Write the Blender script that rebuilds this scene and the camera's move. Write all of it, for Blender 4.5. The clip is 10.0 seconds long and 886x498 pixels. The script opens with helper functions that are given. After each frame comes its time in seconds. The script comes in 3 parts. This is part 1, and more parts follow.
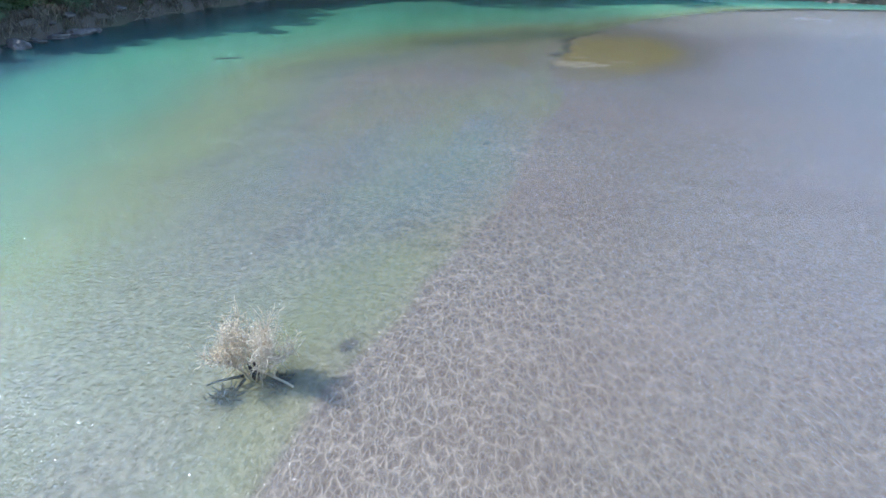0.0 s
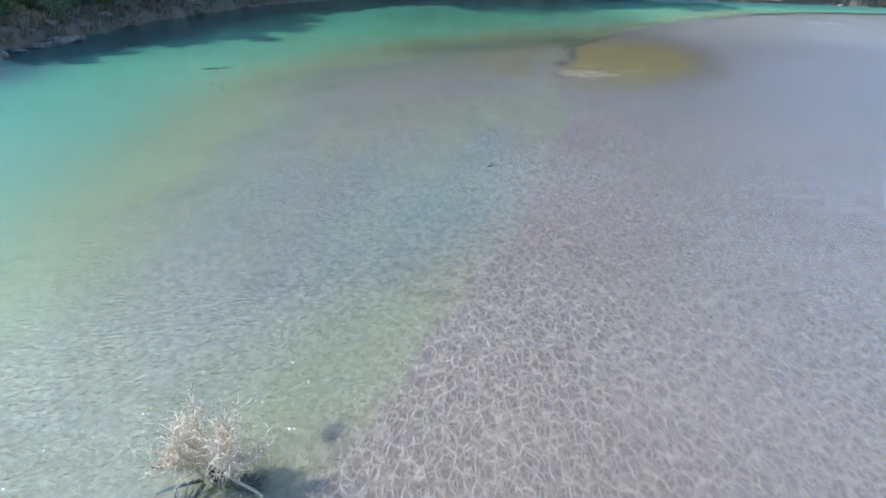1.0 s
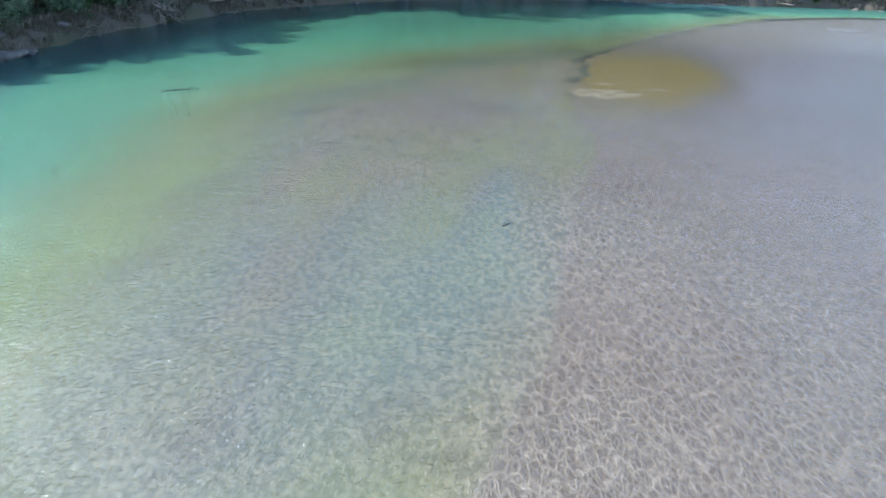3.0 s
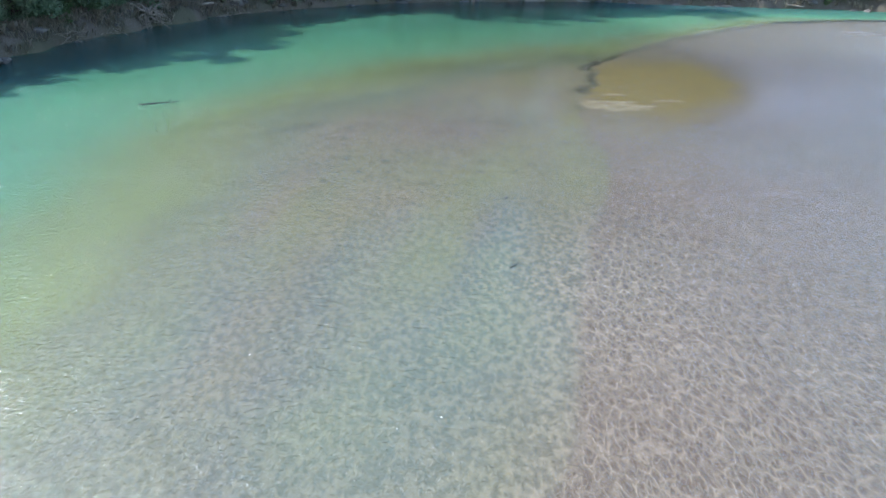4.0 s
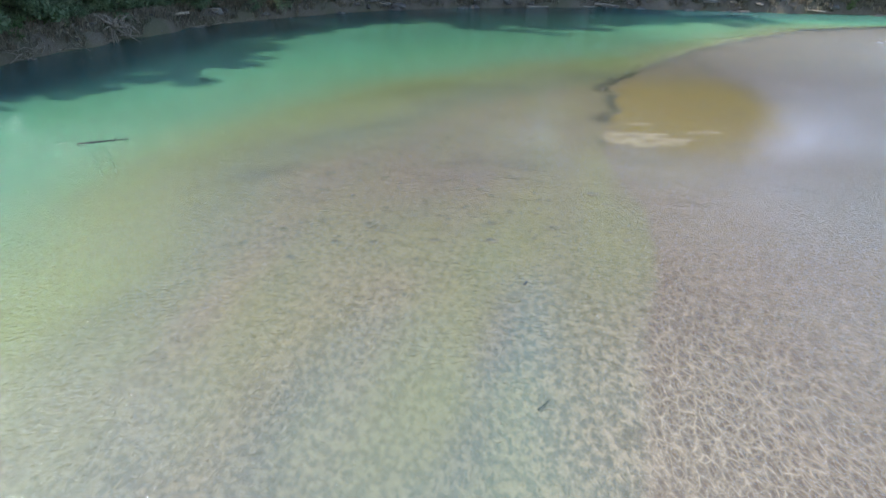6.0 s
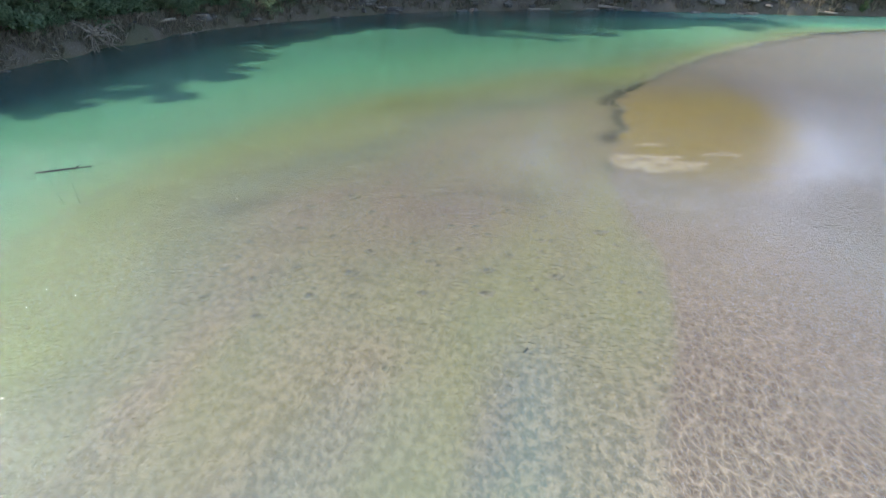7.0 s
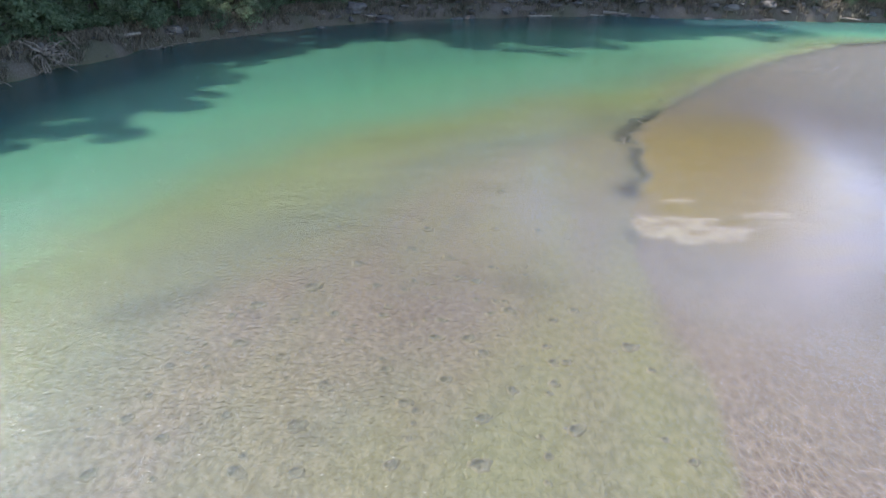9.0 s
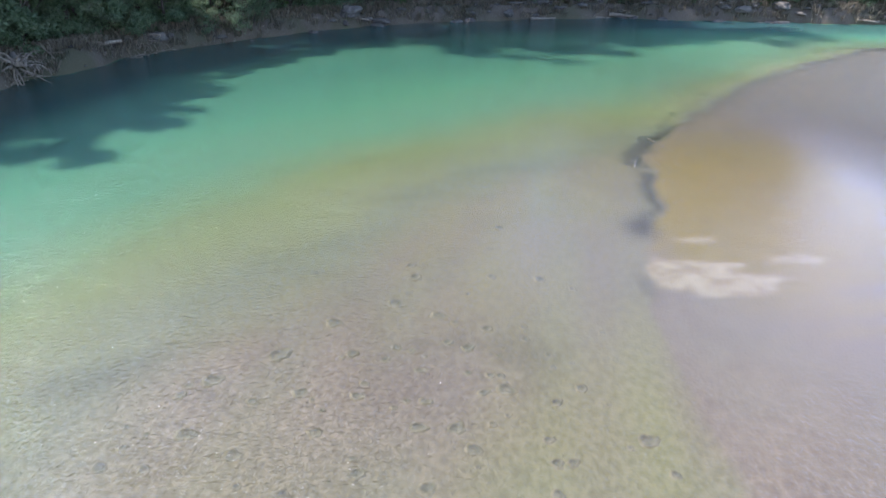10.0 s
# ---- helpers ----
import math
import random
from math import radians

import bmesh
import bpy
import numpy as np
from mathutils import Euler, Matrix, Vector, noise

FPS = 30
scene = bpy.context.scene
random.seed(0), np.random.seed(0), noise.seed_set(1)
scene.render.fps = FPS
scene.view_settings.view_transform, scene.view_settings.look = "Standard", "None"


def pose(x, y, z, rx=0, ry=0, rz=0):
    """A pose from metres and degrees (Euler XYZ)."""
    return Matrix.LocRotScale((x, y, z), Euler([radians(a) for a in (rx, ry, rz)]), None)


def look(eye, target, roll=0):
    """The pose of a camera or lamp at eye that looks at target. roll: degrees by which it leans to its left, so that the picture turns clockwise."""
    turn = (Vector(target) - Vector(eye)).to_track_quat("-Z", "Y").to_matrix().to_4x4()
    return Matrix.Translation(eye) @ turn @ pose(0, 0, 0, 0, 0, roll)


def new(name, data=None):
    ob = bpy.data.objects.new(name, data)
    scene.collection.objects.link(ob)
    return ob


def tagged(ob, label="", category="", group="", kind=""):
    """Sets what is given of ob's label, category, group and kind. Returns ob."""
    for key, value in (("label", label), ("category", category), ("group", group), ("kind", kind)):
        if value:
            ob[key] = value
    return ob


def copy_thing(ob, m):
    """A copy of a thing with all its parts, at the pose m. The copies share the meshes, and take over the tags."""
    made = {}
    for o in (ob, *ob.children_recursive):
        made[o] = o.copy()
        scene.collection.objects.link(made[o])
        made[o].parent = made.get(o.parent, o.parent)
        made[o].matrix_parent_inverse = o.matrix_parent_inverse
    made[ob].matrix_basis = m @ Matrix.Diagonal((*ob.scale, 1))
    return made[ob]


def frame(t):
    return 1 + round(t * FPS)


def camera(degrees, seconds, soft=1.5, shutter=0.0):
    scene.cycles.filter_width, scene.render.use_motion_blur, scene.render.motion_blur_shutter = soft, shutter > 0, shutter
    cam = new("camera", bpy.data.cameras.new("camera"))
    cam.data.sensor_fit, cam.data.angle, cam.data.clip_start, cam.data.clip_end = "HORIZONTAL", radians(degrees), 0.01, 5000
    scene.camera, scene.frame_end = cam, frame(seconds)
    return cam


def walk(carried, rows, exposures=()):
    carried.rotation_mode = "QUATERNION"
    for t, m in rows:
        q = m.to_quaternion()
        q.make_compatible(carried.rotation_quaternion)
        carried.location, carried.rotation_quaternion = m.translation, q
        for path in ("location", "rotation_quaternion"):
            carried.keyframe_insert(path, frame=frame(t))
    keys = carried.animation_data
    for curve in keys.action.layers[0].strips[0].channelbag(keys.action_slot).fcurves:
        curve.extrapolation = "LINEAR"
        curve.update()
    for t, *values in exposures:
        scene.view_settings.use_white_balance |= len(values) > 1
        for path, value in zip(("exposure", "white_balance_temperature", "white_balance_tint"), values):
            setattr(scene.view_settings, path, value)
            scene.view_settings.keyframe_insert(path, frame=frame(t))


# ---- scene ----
cam = camera(74.0, 10.0, soft=1.5)
# seconds, eye, target, roll
PATH = [
    (0, (0.178, 0.305, 9.521), (0.153, 2.06, 8.562), 1.3),
    (0.5, (0.137, 1.767, 9.553), (0.111, 3.525, 8.599), 1.2),
    (1, (0.026, 3.307, 9.557), (0.002, 5.064, 8.602), 1.2),
    (1.5, (-0.249, 4.83, 9.638), (-0.261, 6.585, 8.678), 1.3),
    (2, (-0.408, 6.52, 9.612), (-0.417, 8.275, 8.654), 1.3),
    (2.5, (-0.582, 8.164, 9.582), (-0.582, 9.922, 8.627), 1.3),
    (4, (-0.586, 12.9, 9.627), (-0.582, 14.656, 8.671), 1.1),
    (4.5, (-0.736, 14.612, 9.642), (-0.73, 16.373, 8.693), 1.0),
    (5, (-0.736, 16.135, 9.783), (-0.726, 17.891, 8.825), 1.1),
    (5.5, (-0.819, 17.812, 9.703), (-0.806, 19.569, 8.748), 1.0),
    (7, (-0.271, 22.642, 10.153), (-0.267, 24.395, 9.191), 0.6),
    (7.5, (-0.241, 24.183, 10.28), (-0.234, 25.934, 9.315), 0.6),
    (8, (-0.107, 25.765, 10.464), (-0.102, 27.516, 9.496), 0.5),
    (8.5, (0.061, 27.388, 10.641), (0.067, 29.134, 9.666), 0.4),
    (9, (0.247, 29.117, 10.844), (0.254, 30.864, 9.87), 0.4),
    (9.5, (0.538, 30.752, 11.041), (0.541, 32.492, 10.056), 0.4),
    (10, (0.751, 32.526, 11.212), (0.747, 34.267, 10.227), 0.2),
]
walk(cam, [(t, look(eye, target, roll)) for t, eye, target, roll in PATH], [(0.0, 1.21, 5060, 9), (4.5, 1.22, 5560, 7), (7.5, 1.23, 6000, 9), (10.0, 1.26, 5650, 16)])

# ---- daylight: a low sun behind the wooded bank, broken cloud ----
SUN_AZ, SUN_EL = radians(-82), radians(40)
TO_SUN = Vector((math.sin(SUN_AZ) * math.cos(SUN_EL), math.cos(SUN_AZ) * math.cos(SUN_EL), math.sin(SUN_EL)))
sun = new("sun", bpy.data.lights.new("sun", "SUN"))
sun.data.energy, sun.data.angle, sun.data.color = 3.2, radians(2.2), (1.0, 0.95, 0.87)
sun.matrix_world = look(TO_SUN * 200, (0, 0, 0))


def nodes_of(tree):
    """Short hand to add nodes: n(type, inputs by name or index, settings)."""
    def n(kind, ins=None, operation="", use_clamp=False, data_type="", blend_type="", feature="", attribute_name=""):
        node = tree.nodes.new(kind)
        if operation:
            node.operation = operation
        if use_clamp:
            node.use_clamp = True
        if data_type:
            node.data_type, node.blend_type = data_type, blend_type
        if feature:
            node.feature = feature
        if attribute_name:
            node.attribute_name = attribute_name
        for key, value in (ins or {}).items():
            sock = node.inputs[key]
            if isinstance(value, bpy.types.NodeSocket):
                tree.links.new(value, sock)
            else:
                sock.default_value = value
        return node
    return n


def ramp(n, fac, stops, interpolation="LINEAR"):
    r = n("ShaderNodeValToRGB", {0: fac})
    r.color_ramp.interpolation = interpolation
    while len(r.color_ramp.elements) < len(stops):
        r.color_ramp.elements.new(0.5)
    for e, (at, col) in zip(r.color_ramp.elements, stops):
        e.position = at
        e.color = (*col, 1) if isinstance(col, tuple) else (col, col, col, 1)
    return r.outputs[0]


def maths(n, op, a, b=0.0, c=0.0, clamp=False):
    return n("ShaderNodeMath", {0: a, 1: b, 2: c}, operation=op, use_clamp=clamp).outputs[0]


def mix(n, fac, a, b, blend="MIX"):
    m = n("ShaderNodeMix", {"Factor": fac}, data_type="RGBA", blend_type=blend)
    for sock, v in ((m.inputs[6], a), (m.inputs[7], b)):
        if isinstance(v, bpy.types.NodeSocket):
            m.id_data.links.new(v, sock)
        else:
            sock.default_value = (*v, 1)
    return m.outputs[2]


world = bpy.data.worlds.new("sky")
scene.world = world
world.use_nodes = True
world.node_tree.nodes.clear()
n = nodes_of(world.node_tree)
sky = n("ShaderNodeTexSky")
sky.sky_type, sky.sun_disc, sky.sun_elevation, sky.sun_rotation = "NISHITA", False, SUN_EL, SUN_AZ
sky.dust_density, sky.air_density, sky.ozone_density = 0.6, 1.15, 2.2
ray = n("ShaderNodeTexCoord").outputs["Generated"]
xyz = n("ShaderNodeSeparateXYZ", {0: ray})
up = maths(n, "ADD", maths(n, "MAXIMUM", xyz.outputs[2], 0.0), 0.22)
flat = n("ShaderNodeCombineXYZ", {0: maths(n, "DIVIDE", xyz.outputs[0], up), 1: maths(n, "DIVIDE", xyz.outputs[1], up), 2: 0.0}).outputs[0]
drift = n("ShaderNodeMapping", {"Vector": flat, "Location": (90.4, 35.88, 0.0)}).outputs[0]
puffs = n("ShaderNodeTexNoise", {"Vector": drift, "Scale": 1.2, "Detail": 6.0, "Roughness": 0.55, "Distortion": 0.0}).outputs[0]
bank_at = n("ShaderNodeVectorMath", {0: flat, 1: (1.5, 2.3, 0.0)}, operation="DISTANCE").outputs["Value"]
puffs = maths(n, "ADD", puffs, maths(n, "MULTIPLY", ramp(n, maths(n, "MULTIPLY", bank_at, 0.75), [(0.0, 1.0), (0.6, 0.75), (1.0, 0.0)], "EASE"), 0.16))
cover = ramp(n, puffs, [(0.52, 0.0), (0.68, 1.0)], "EASE")
shade = ramp(n, puffs, [(0.46, (3.3, 4.0, 6.9)), (0.58, (3.9, 4.3, 6.9)), (0.67, (5.3, 5.6, 7.6)), (0.8, (5.2, 5.5, 7.6))])
sky_col = mix(n, cover, sky.outputs[0], shade)
back = n("ShaderNodeBackground", {"Color": sky_col, "Strength": 0.132})
n("ShaderNodeOutputWorld", {0: back.outputs[0]})


# ---- the plan of the river ----
BANK = [(-36, -60), (-38.5, 10), (-38, 50), (-37, 57), (-35.3, 63), (-33.6, 71), (-32, 77.5), (-30, 82), (-28, 85.8), (-25.2, 89.6), (-21.3, 93.8),
        (-17.5, 97.6), (-13.5, 101.6), (-8.8, 105.4), (0, 108.6), (8.3, 110.4), (20.6, 112.6), (26, 111.8), (33, 110.5), (41, 109.5), (48, 108.4), (56, 107), (75, 103), (110, 98), (170, 92)]
LEDGE = [(-6.5, -8), (-4.8, 4), (-3.5, 8.1), (-2.8, 10.9), (-1.4, 13.6), (-0.5, 16.1), (0.7, 18.6), (1.6, 20.3), (2.5, 22.4), (3.05, 24.9), (3.85, 28.4),
         (5.1, 32.4), (6.4, 35.8), (7.2, 38.4), (7.8, 41.0), (7.8, 44.4), (7.9, 48.6), (8.3, 51.1), (9.3, 53.4), (10.8, 57.2), (11.3, 60.2), (11.7, 62.2), (13.8, 66.6),
         (16.6, 71.4), (20.6, 76.4), (27, 82.4), (34, 88.6), (41, 93.2), (52, 97), (66, 98), (90, 96), (170, 84)]
CHANNEL = [(-21.5, -8), (-16.6, 12), (-14.8, 24), (-13.8, 33), (-13, 40.5), (-11.6, 48), (-7.8, 54.2), (-2.8, 59.8), (1.4, 63), (9, 68), (14, 71.2), (21, 76), (29, 81.8), (38, 89.4), (60, 96), (170, 86)]


def beside(line, x, y):
    """The distance from a line on the plan, positive to its right as it is walked."""
    best, sign = np.full(x.shape, 1e9), np.ones(x.shape)
    for (ax, ay), (bx, by) in zip(line, line[1:]):
        dx, dy = bx - ax, by - ay
        s = np.clip(((x - ax) * dx + (y - ay) * dy) / (dx * dx + dy * dy), 0, 1)
        d = np.hypot(x - ax - s * dx, y - ay - s * dy)
        side = np.where((x - ax) * dy - (y - ay) * dx >= 0, 1.0, -1.0)
        near = d < best - 1e-9
        best, sign = np.where(near, d, best), np.where(near, side, sign)
    return best * sign


def step(a, b, v):
    s = np.clip((v - a) / (b - a), 0, 1)
    return s * s * (3 - 2 * s)


LATTICE = np.random.RandomState(7).rand(64, 64)


def rough(x, y, size):
    """Smooth noise, 0 to 1, with features of the given size."""
    u, v = x / size + 100.3, y / size + 57.1
    i, j = np.floor(u).astype(int), np.floor(v).astype(int)
    fu, fv = u - i, v - j
    fu, fv = fu * fu * (3 - 2 * fu), fv * fv * (3 - 2 * fv)
    g = lambda a, b: LATTICE[a % 64, b % 64]
    return (g(i, j) * (1 - fu) + g(i + 1, j) * fu) * (1 - fv) + (g(i, j + 1) * (1 - fu) + g(i + 1, j + 1) * fu) * fv


def blob(x, y, cx, cy, rx, ry, turn=0.0):
    c, s = math.cos(radians(turn)), math.sin(radians(turn))
    u, v = ((x - cx) * c + (y - cy) * s) / rx, (-(x - cx) * s + (y - cy) * c) / ry
    return np.exp(-(u * u + v * v))


def streaks(x, y, wide, long, turn):
    """Smooth noise drawn out along one way on the plan, 0 to 1."""
    c, k = math.cos(radians(turn)), math.sin(radians(turn))
    return rough((x * c + y * k) / wide, (-x * k + y * c) / long, 1.0)


def terrain(x, y):
    """The height of the ground, and where algae, pale sand, weed and painted light and shade lie on it."""
    wob = (rough(x, y, 2.1) - 0.5) * 0.9 + (rough(x, y, 0.8) - 0.5) * 0.45
    bank, ledge, chan = beside(BANK, x, y), beside(LEDGE, x, y) + wob * step(40, 70, y) + 0.25 * wob, beside(CHANNEL, x, y)
    bank = bank + (rough(x, y, 4.0) - 0.5) * 2.2
    # left of the ledge: pool with troughs, flats, channel
    trough = blob(x, y, -1.0, 25.5, 3.6, 8.5, -28) + 0.55 * blob(x, y, 1.9, 33.6, 0.85, 4.2, -12) + 0.6 * blob(x, y, -8.0, 26.0, 1.9, 4.5, -12) + 0.35 * blob(x, y, -4.2, 29.8, 1.3, 3.4, -12)
    pool = 0.36 + 0.2 * trough + 0.3 * blob(x, y, -13, 12, 8, 12) + 0.16 * (rough(x, y, 5.0) - 0.5) + 0.16 * (streaks(x, y, 1.5, 6.0, -12) - 0.5) * step(46, 34, y) - 0.1 * blob(x, y, -4.5, 11.4, 1.8, 1.6)
    pool = pool * (1 - 0.3 * step(36, 44, y)) + 0.1 * (rough(x, y, 1.6) - 0.5)
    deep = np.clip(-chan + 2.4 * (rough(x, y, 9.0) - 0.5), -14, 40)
    # last term deepens near-bank water, so its colour paints the trees' shade
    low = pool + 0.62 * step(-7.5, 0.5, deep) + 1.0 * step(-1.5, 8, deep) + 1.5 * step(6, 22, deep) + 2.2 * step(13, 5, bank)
    # right of it: the sand bar
    bar = 0.30 + 0.10 * (rough(x, y, 6.0) - 0.5) + 0.05 * (rough(x, y, 1.3) - 0.5)
    spit = blob(x, y, 15, 58, 8, 11, -20)
    grain = streaks(x, y, 2.6, 0.55, 8)
    sands = 1.15 * blob(x, y, 9.9, 51.0, 1.9, 1.25, -12) + 0.85 * blob(x, y, 12.0, 50.2, 1.6, 0.75, -12) + 0.85 * blob(x, y, 11.3, 53.3, 1.3, 0.4, 0) + 0.85 * blob(x, y, 14.4, 52.1, 1.2, 0.55, 4)
    sands = step(0.36, 0.74, sands + (1.0 * (grain - 0.5) + 0.35 * (rough(x, y, 0.7) - 0.5)) * step(0.08, 0.35, sands))
    bar = bar - 0.17 * spit - 0.05 * sands
    over = step(-0.28, 0.1, ledge)
    rim = step(-1.5 + 1.2 * step(48, 52, y) - 5.0 * step(68, 78, y), 0.3, ledge)
    z = -(low * (1 - rim) + bar * rim)
    far = step(64, 74, y)
    sharp = step(-0.7 + 1.0 * far, 0.2 + 1.6 * far, ledge)
    optic = low * (1 - sharp) + bar * sharp
    # shores
    shore = step(0.7, -0.3, bank)
    z = z * (1 - shore) - 0.15 * shore
    land = -bank
    rise = 1.9 * step(-0.1, 0.9, land) + 1.0 * step(0.9, 7.0, land) + (0.22 + 0.38 * step(92, 112, y) - 0.5 * step(56, 82, x) * step(92, 112, y)) * np.clip(land - 6, 0, 75) + 0.05 * np.clip(land - 81, 0, 150) + (rough(x, y, 3.0) - 0.5) * 0.7 * step(0.5, 4, land)
    z = np.where(land > 0, z + rise, z)
    # the far sand strip, and low land behind and beside the river
    strip = blob(x, y, 58, 100.6, 17, 1.4, -8)
    z = z + 0.36 * strip * (z < 0)
    away = np.maximum(step(90, 150, x), step(-45, -90, y))
    z = z + away * (4.0 + 0.03 * np.clip(np.hypot(x, y) - 90, 0, 400))
    # algae on the spit, thinner towards its far end, streaked along the current
    u, v = ((x - 15.2) * 0.94 + (y - 58.5) * -0.34) / 6.6, ((x - 15.2) * 0.34 + (y - 58.5) * 0.94) / 10.5
    patch = step(1.15, 0.62, np.hypot(u, v) + 0.35 * (rough(x, y, 3.2) - 0.5) + 0.3 * (grain - 0.5))
    algae = over * patch * (1 - 0.45 * step(60, 68, y)) * (0.8 + 0.2 * rough(x, y, 1.4))
    # olive film on the bed: none in the troughs, thick below the ledge, on the flats' far side and down the slope
    film = 0.46 + 0.5 * (streaks(x, y, 1.3, 6.5, -12) - 0.5) + 0.3 * (rough(x, y, 3.0) - 0.5) - 0.6 * trough * step(40, 34, y)
    film = film + 0.26 * np.exp(-((ledge + 1.3) / 1.2) ** 2) * step(50, 40, y) + 0.3 * blob(x, y, 3.2, 37.5, 5.5, 3.2, 8) + 0.45 * blob(x, y, -3.4, 14.5, 2.6, 4.5, -20) + 0.3 * blob(x, y, -0.2, 32, 0.9, 4.5, -10) + 0.3 * blob(x, y, -6.2, 32.5, 1.2, 4, -10) + 0.25 * blob(x, y, 3.4, 42, 3.5, 2.5)
    film = film - 0.22 * blob(x, y, -2.5, 43.5, 6.5, 4.0, 14) - 0.3 * blob(x, y, -13, 14, 5, 7)
    slope = step(-8.5, -3.0, deep + 2.0 * (rough(x, y, 3.5) - 0.5)) * step(15, 4, deep)
    lip = np.exp(-((ledge + 0.4) / 1.2) ** 2) * step(70, 78, y)
    olive = (1 - 0.9 * lip) * (1 - over) * np.clip(np.maximum(film, (0.78 + 0.3 * (rough(x, y, 5.0) - 0.5)) * slope), 0.05, 1)
    # pale tone beyond y = 66 paints the sky's reflection onto the far bar
    pale = 0.8 * lip * (1 - over) + over * np.clip(0.7 * lip + 0.95 * sands + 0.12 * spit * (1 - patch) + 0.35 * step(66, 78, y) + 0.16 * blob(x, y, 9.5, 44, 4, 6), 0, 1)
    fringe = np.exp(-((ledge + 0.55 + 0.5 * blob(x, y, 11.6, 62.5, 2, 2.5)) / (0.45 + 0.55 * blob(x, y, 12.2, 63.5, 2.5, 4))) ** 2)
    weed_shade = fringe * step(53, 57, y) * step(75, 69, y) * step(0.1, 0.45, rough(x, y, 1.5)) + 0.9 * blob(x, y, 9.0, 54.6, 0.7, 0.9) + 0.5 * blob(x, y, 8.0, 50.2, 0.35, 1.0)
    # the blobs at (-3.5, 12.3) and (-3.9, 11.2) paint the dead bush's shadow
    weed_shade = weed_shade + 0.55 * blob(x, y, -2.45, 12.7, 0.45, 0.6) + 0.35 * blob(x, y, -3.5, 12.3, 0.4, 0.5) + 0.8 * blob(x, y, -3.9, 11.2, 0.36, 0.5) + 0.95 * blob(x, y, -5.05, 10.75, 0.4, 0.42)
    weed_shade = weed_shade + 0.7 * step(0.55, 0.8, rough(x, y, 0.5)) * step(0.35, 0.65, rough(x, y, 1.5)) * blob(x, y, -3.6, 18.6, 5.0, 1.3, 4)
    weed_shade = weed_shade + 0.6 * step(0.55, 0.8, rough(x, y, 0.6)) * step(0.4, 0.7, rough(x, y, 1.5)) * (blob(x, y, -14, 22.3, 5, 1.6, 10) + 0.7 * blob(x, y, -3.2, 20.0, 3.4, 0.7, 12))
    weed_shade = weed_shade + 0.28 * step(0.5, 0.75, rough(x, y, 0.7)) * (blob(x, y, 1.8, 46.6, 3.4, 1.0, -8) + 0.8 * blob(x, y, 1.2, 44.6, 2.6, 1.3, 10)) + 0.55 * blob(x, y, -4.5, 66.5, 1.6, 1.1, 30) + 0.45 * blob(x, y, -9.5, 45.5, 2.6, 0.8, 25)
    land = np.maximum(step(0.8, -0.6, bank), away)
    silt = (1 - over) * np.clip(0.85 * trough * step(42, 36, y) + 0.35 * blob(x, y, -13, 13, 6, 8) + 0.12 * blob(x, y, -4, 42.5, 6, 3.5, 14), 0, 1)
    return z, algae, olive, pale, np.clip(weed_shade, 0, 1), over, land, silt, np.where(z < 0, optic, 0.0)


def spaced(*runs):
    """Steps along an axis, from runs of (start, end, step)."""
    out = []
    for a, b, d in runs:
        out += list(np.arange(a, b - 1e-6, d))
    return np.array(out + [runs[-1][1]])


XS = spaced((-2600, -600, 400), (-600, -100, 50), (-100, -46, 4), (-46, -16, 0.6), (-16, 22, 0.22), (22, 60, 0.6), (60, 130, 3.5), (130, 600, 47), (600, 2600, 400))
YS = spaced((-2600, -600, 400), (-600, -60, 45), (-60, -2, 4), (-2, 62, 0.24), (62, 116, 0.5), (116, 160, 4), (160, 600, 44), (600, 2600, 400))


def sheet(name, xs, ys, z, layers):
    """A grid mesh with one float attribute for each layer."""
    nx, ny = len(xs), len(ys)
    gx, gy = np.meshgrid(xs, ys)
    me = bpy.data.meshes.new(name)
    co = np.stack([gx, gy, z], -1).reshape(-1, 3).astype(np.float32)
    i = np.arange(nx * ny).reshape(ny, nx)
    quads = np.stack([i[:-1, :-1], i[:-1, 1:], i[1:, 1:], i[1:, :-1]], -1).reshape(-1, 4)
    me.vertices.add(len(co)), me.loops.add(quads.size), me.polygons.add(len(quads))
    me.vertices.foreach_set("co", co.ravel())
    me.loops.foreach_set("vertex_index", quads.ravel().astype(np.int32))
    me.polygons.foreach_set("loop_start", np.arange(0, quads.size, 4, dtype=np.int32))
    me.polygons.foreach_set("use_smooth", np.ones(len(quads), bool))
    me.update()
    for key, values in layers.items():
        me.attributes.new(key, "FLOAT", "POINT").data.foreach_set("value", np.ascontiguousarray(values, np.float32).ravel())
    return new(name, me)


# ---- materials ----
def material(name):
    m = bpy.data.materials.new(name)
    m.use_nodes = True
    m.node_tree.nodes.clear()
    return m, nodes_of(m.node_tree)


def surface(n, color, roughness=0.8, bump=None, distance=0.02, metallic=0.0, specular=0.3):
    ins = {"Base Color": color if isinstance(color, bpy.types.NodeSocket) else (*color, 1), "Roughness": roughness, "Metallic": metallic, "Specular IOR Level": specular}
    if bump is not None:
        ins["Normal"] = n("ShaderNodeBump", {"Height": bump, "Distance": distance, "Strength": 1.0}).outputs[0]
    b = n("ShaderNodeBsdfPrincipled", ins)
    n("ShaderNodeOutputMaterial", {0: b.outputs[0]})


def place(n, scale=(1, 1, 1)):
    p = n("ShaderNodeNewGeometry").outputs["Position"]
    return n("ShaderNodeMapping", {"Vector": p, "Scale": scale}).outputs[0]


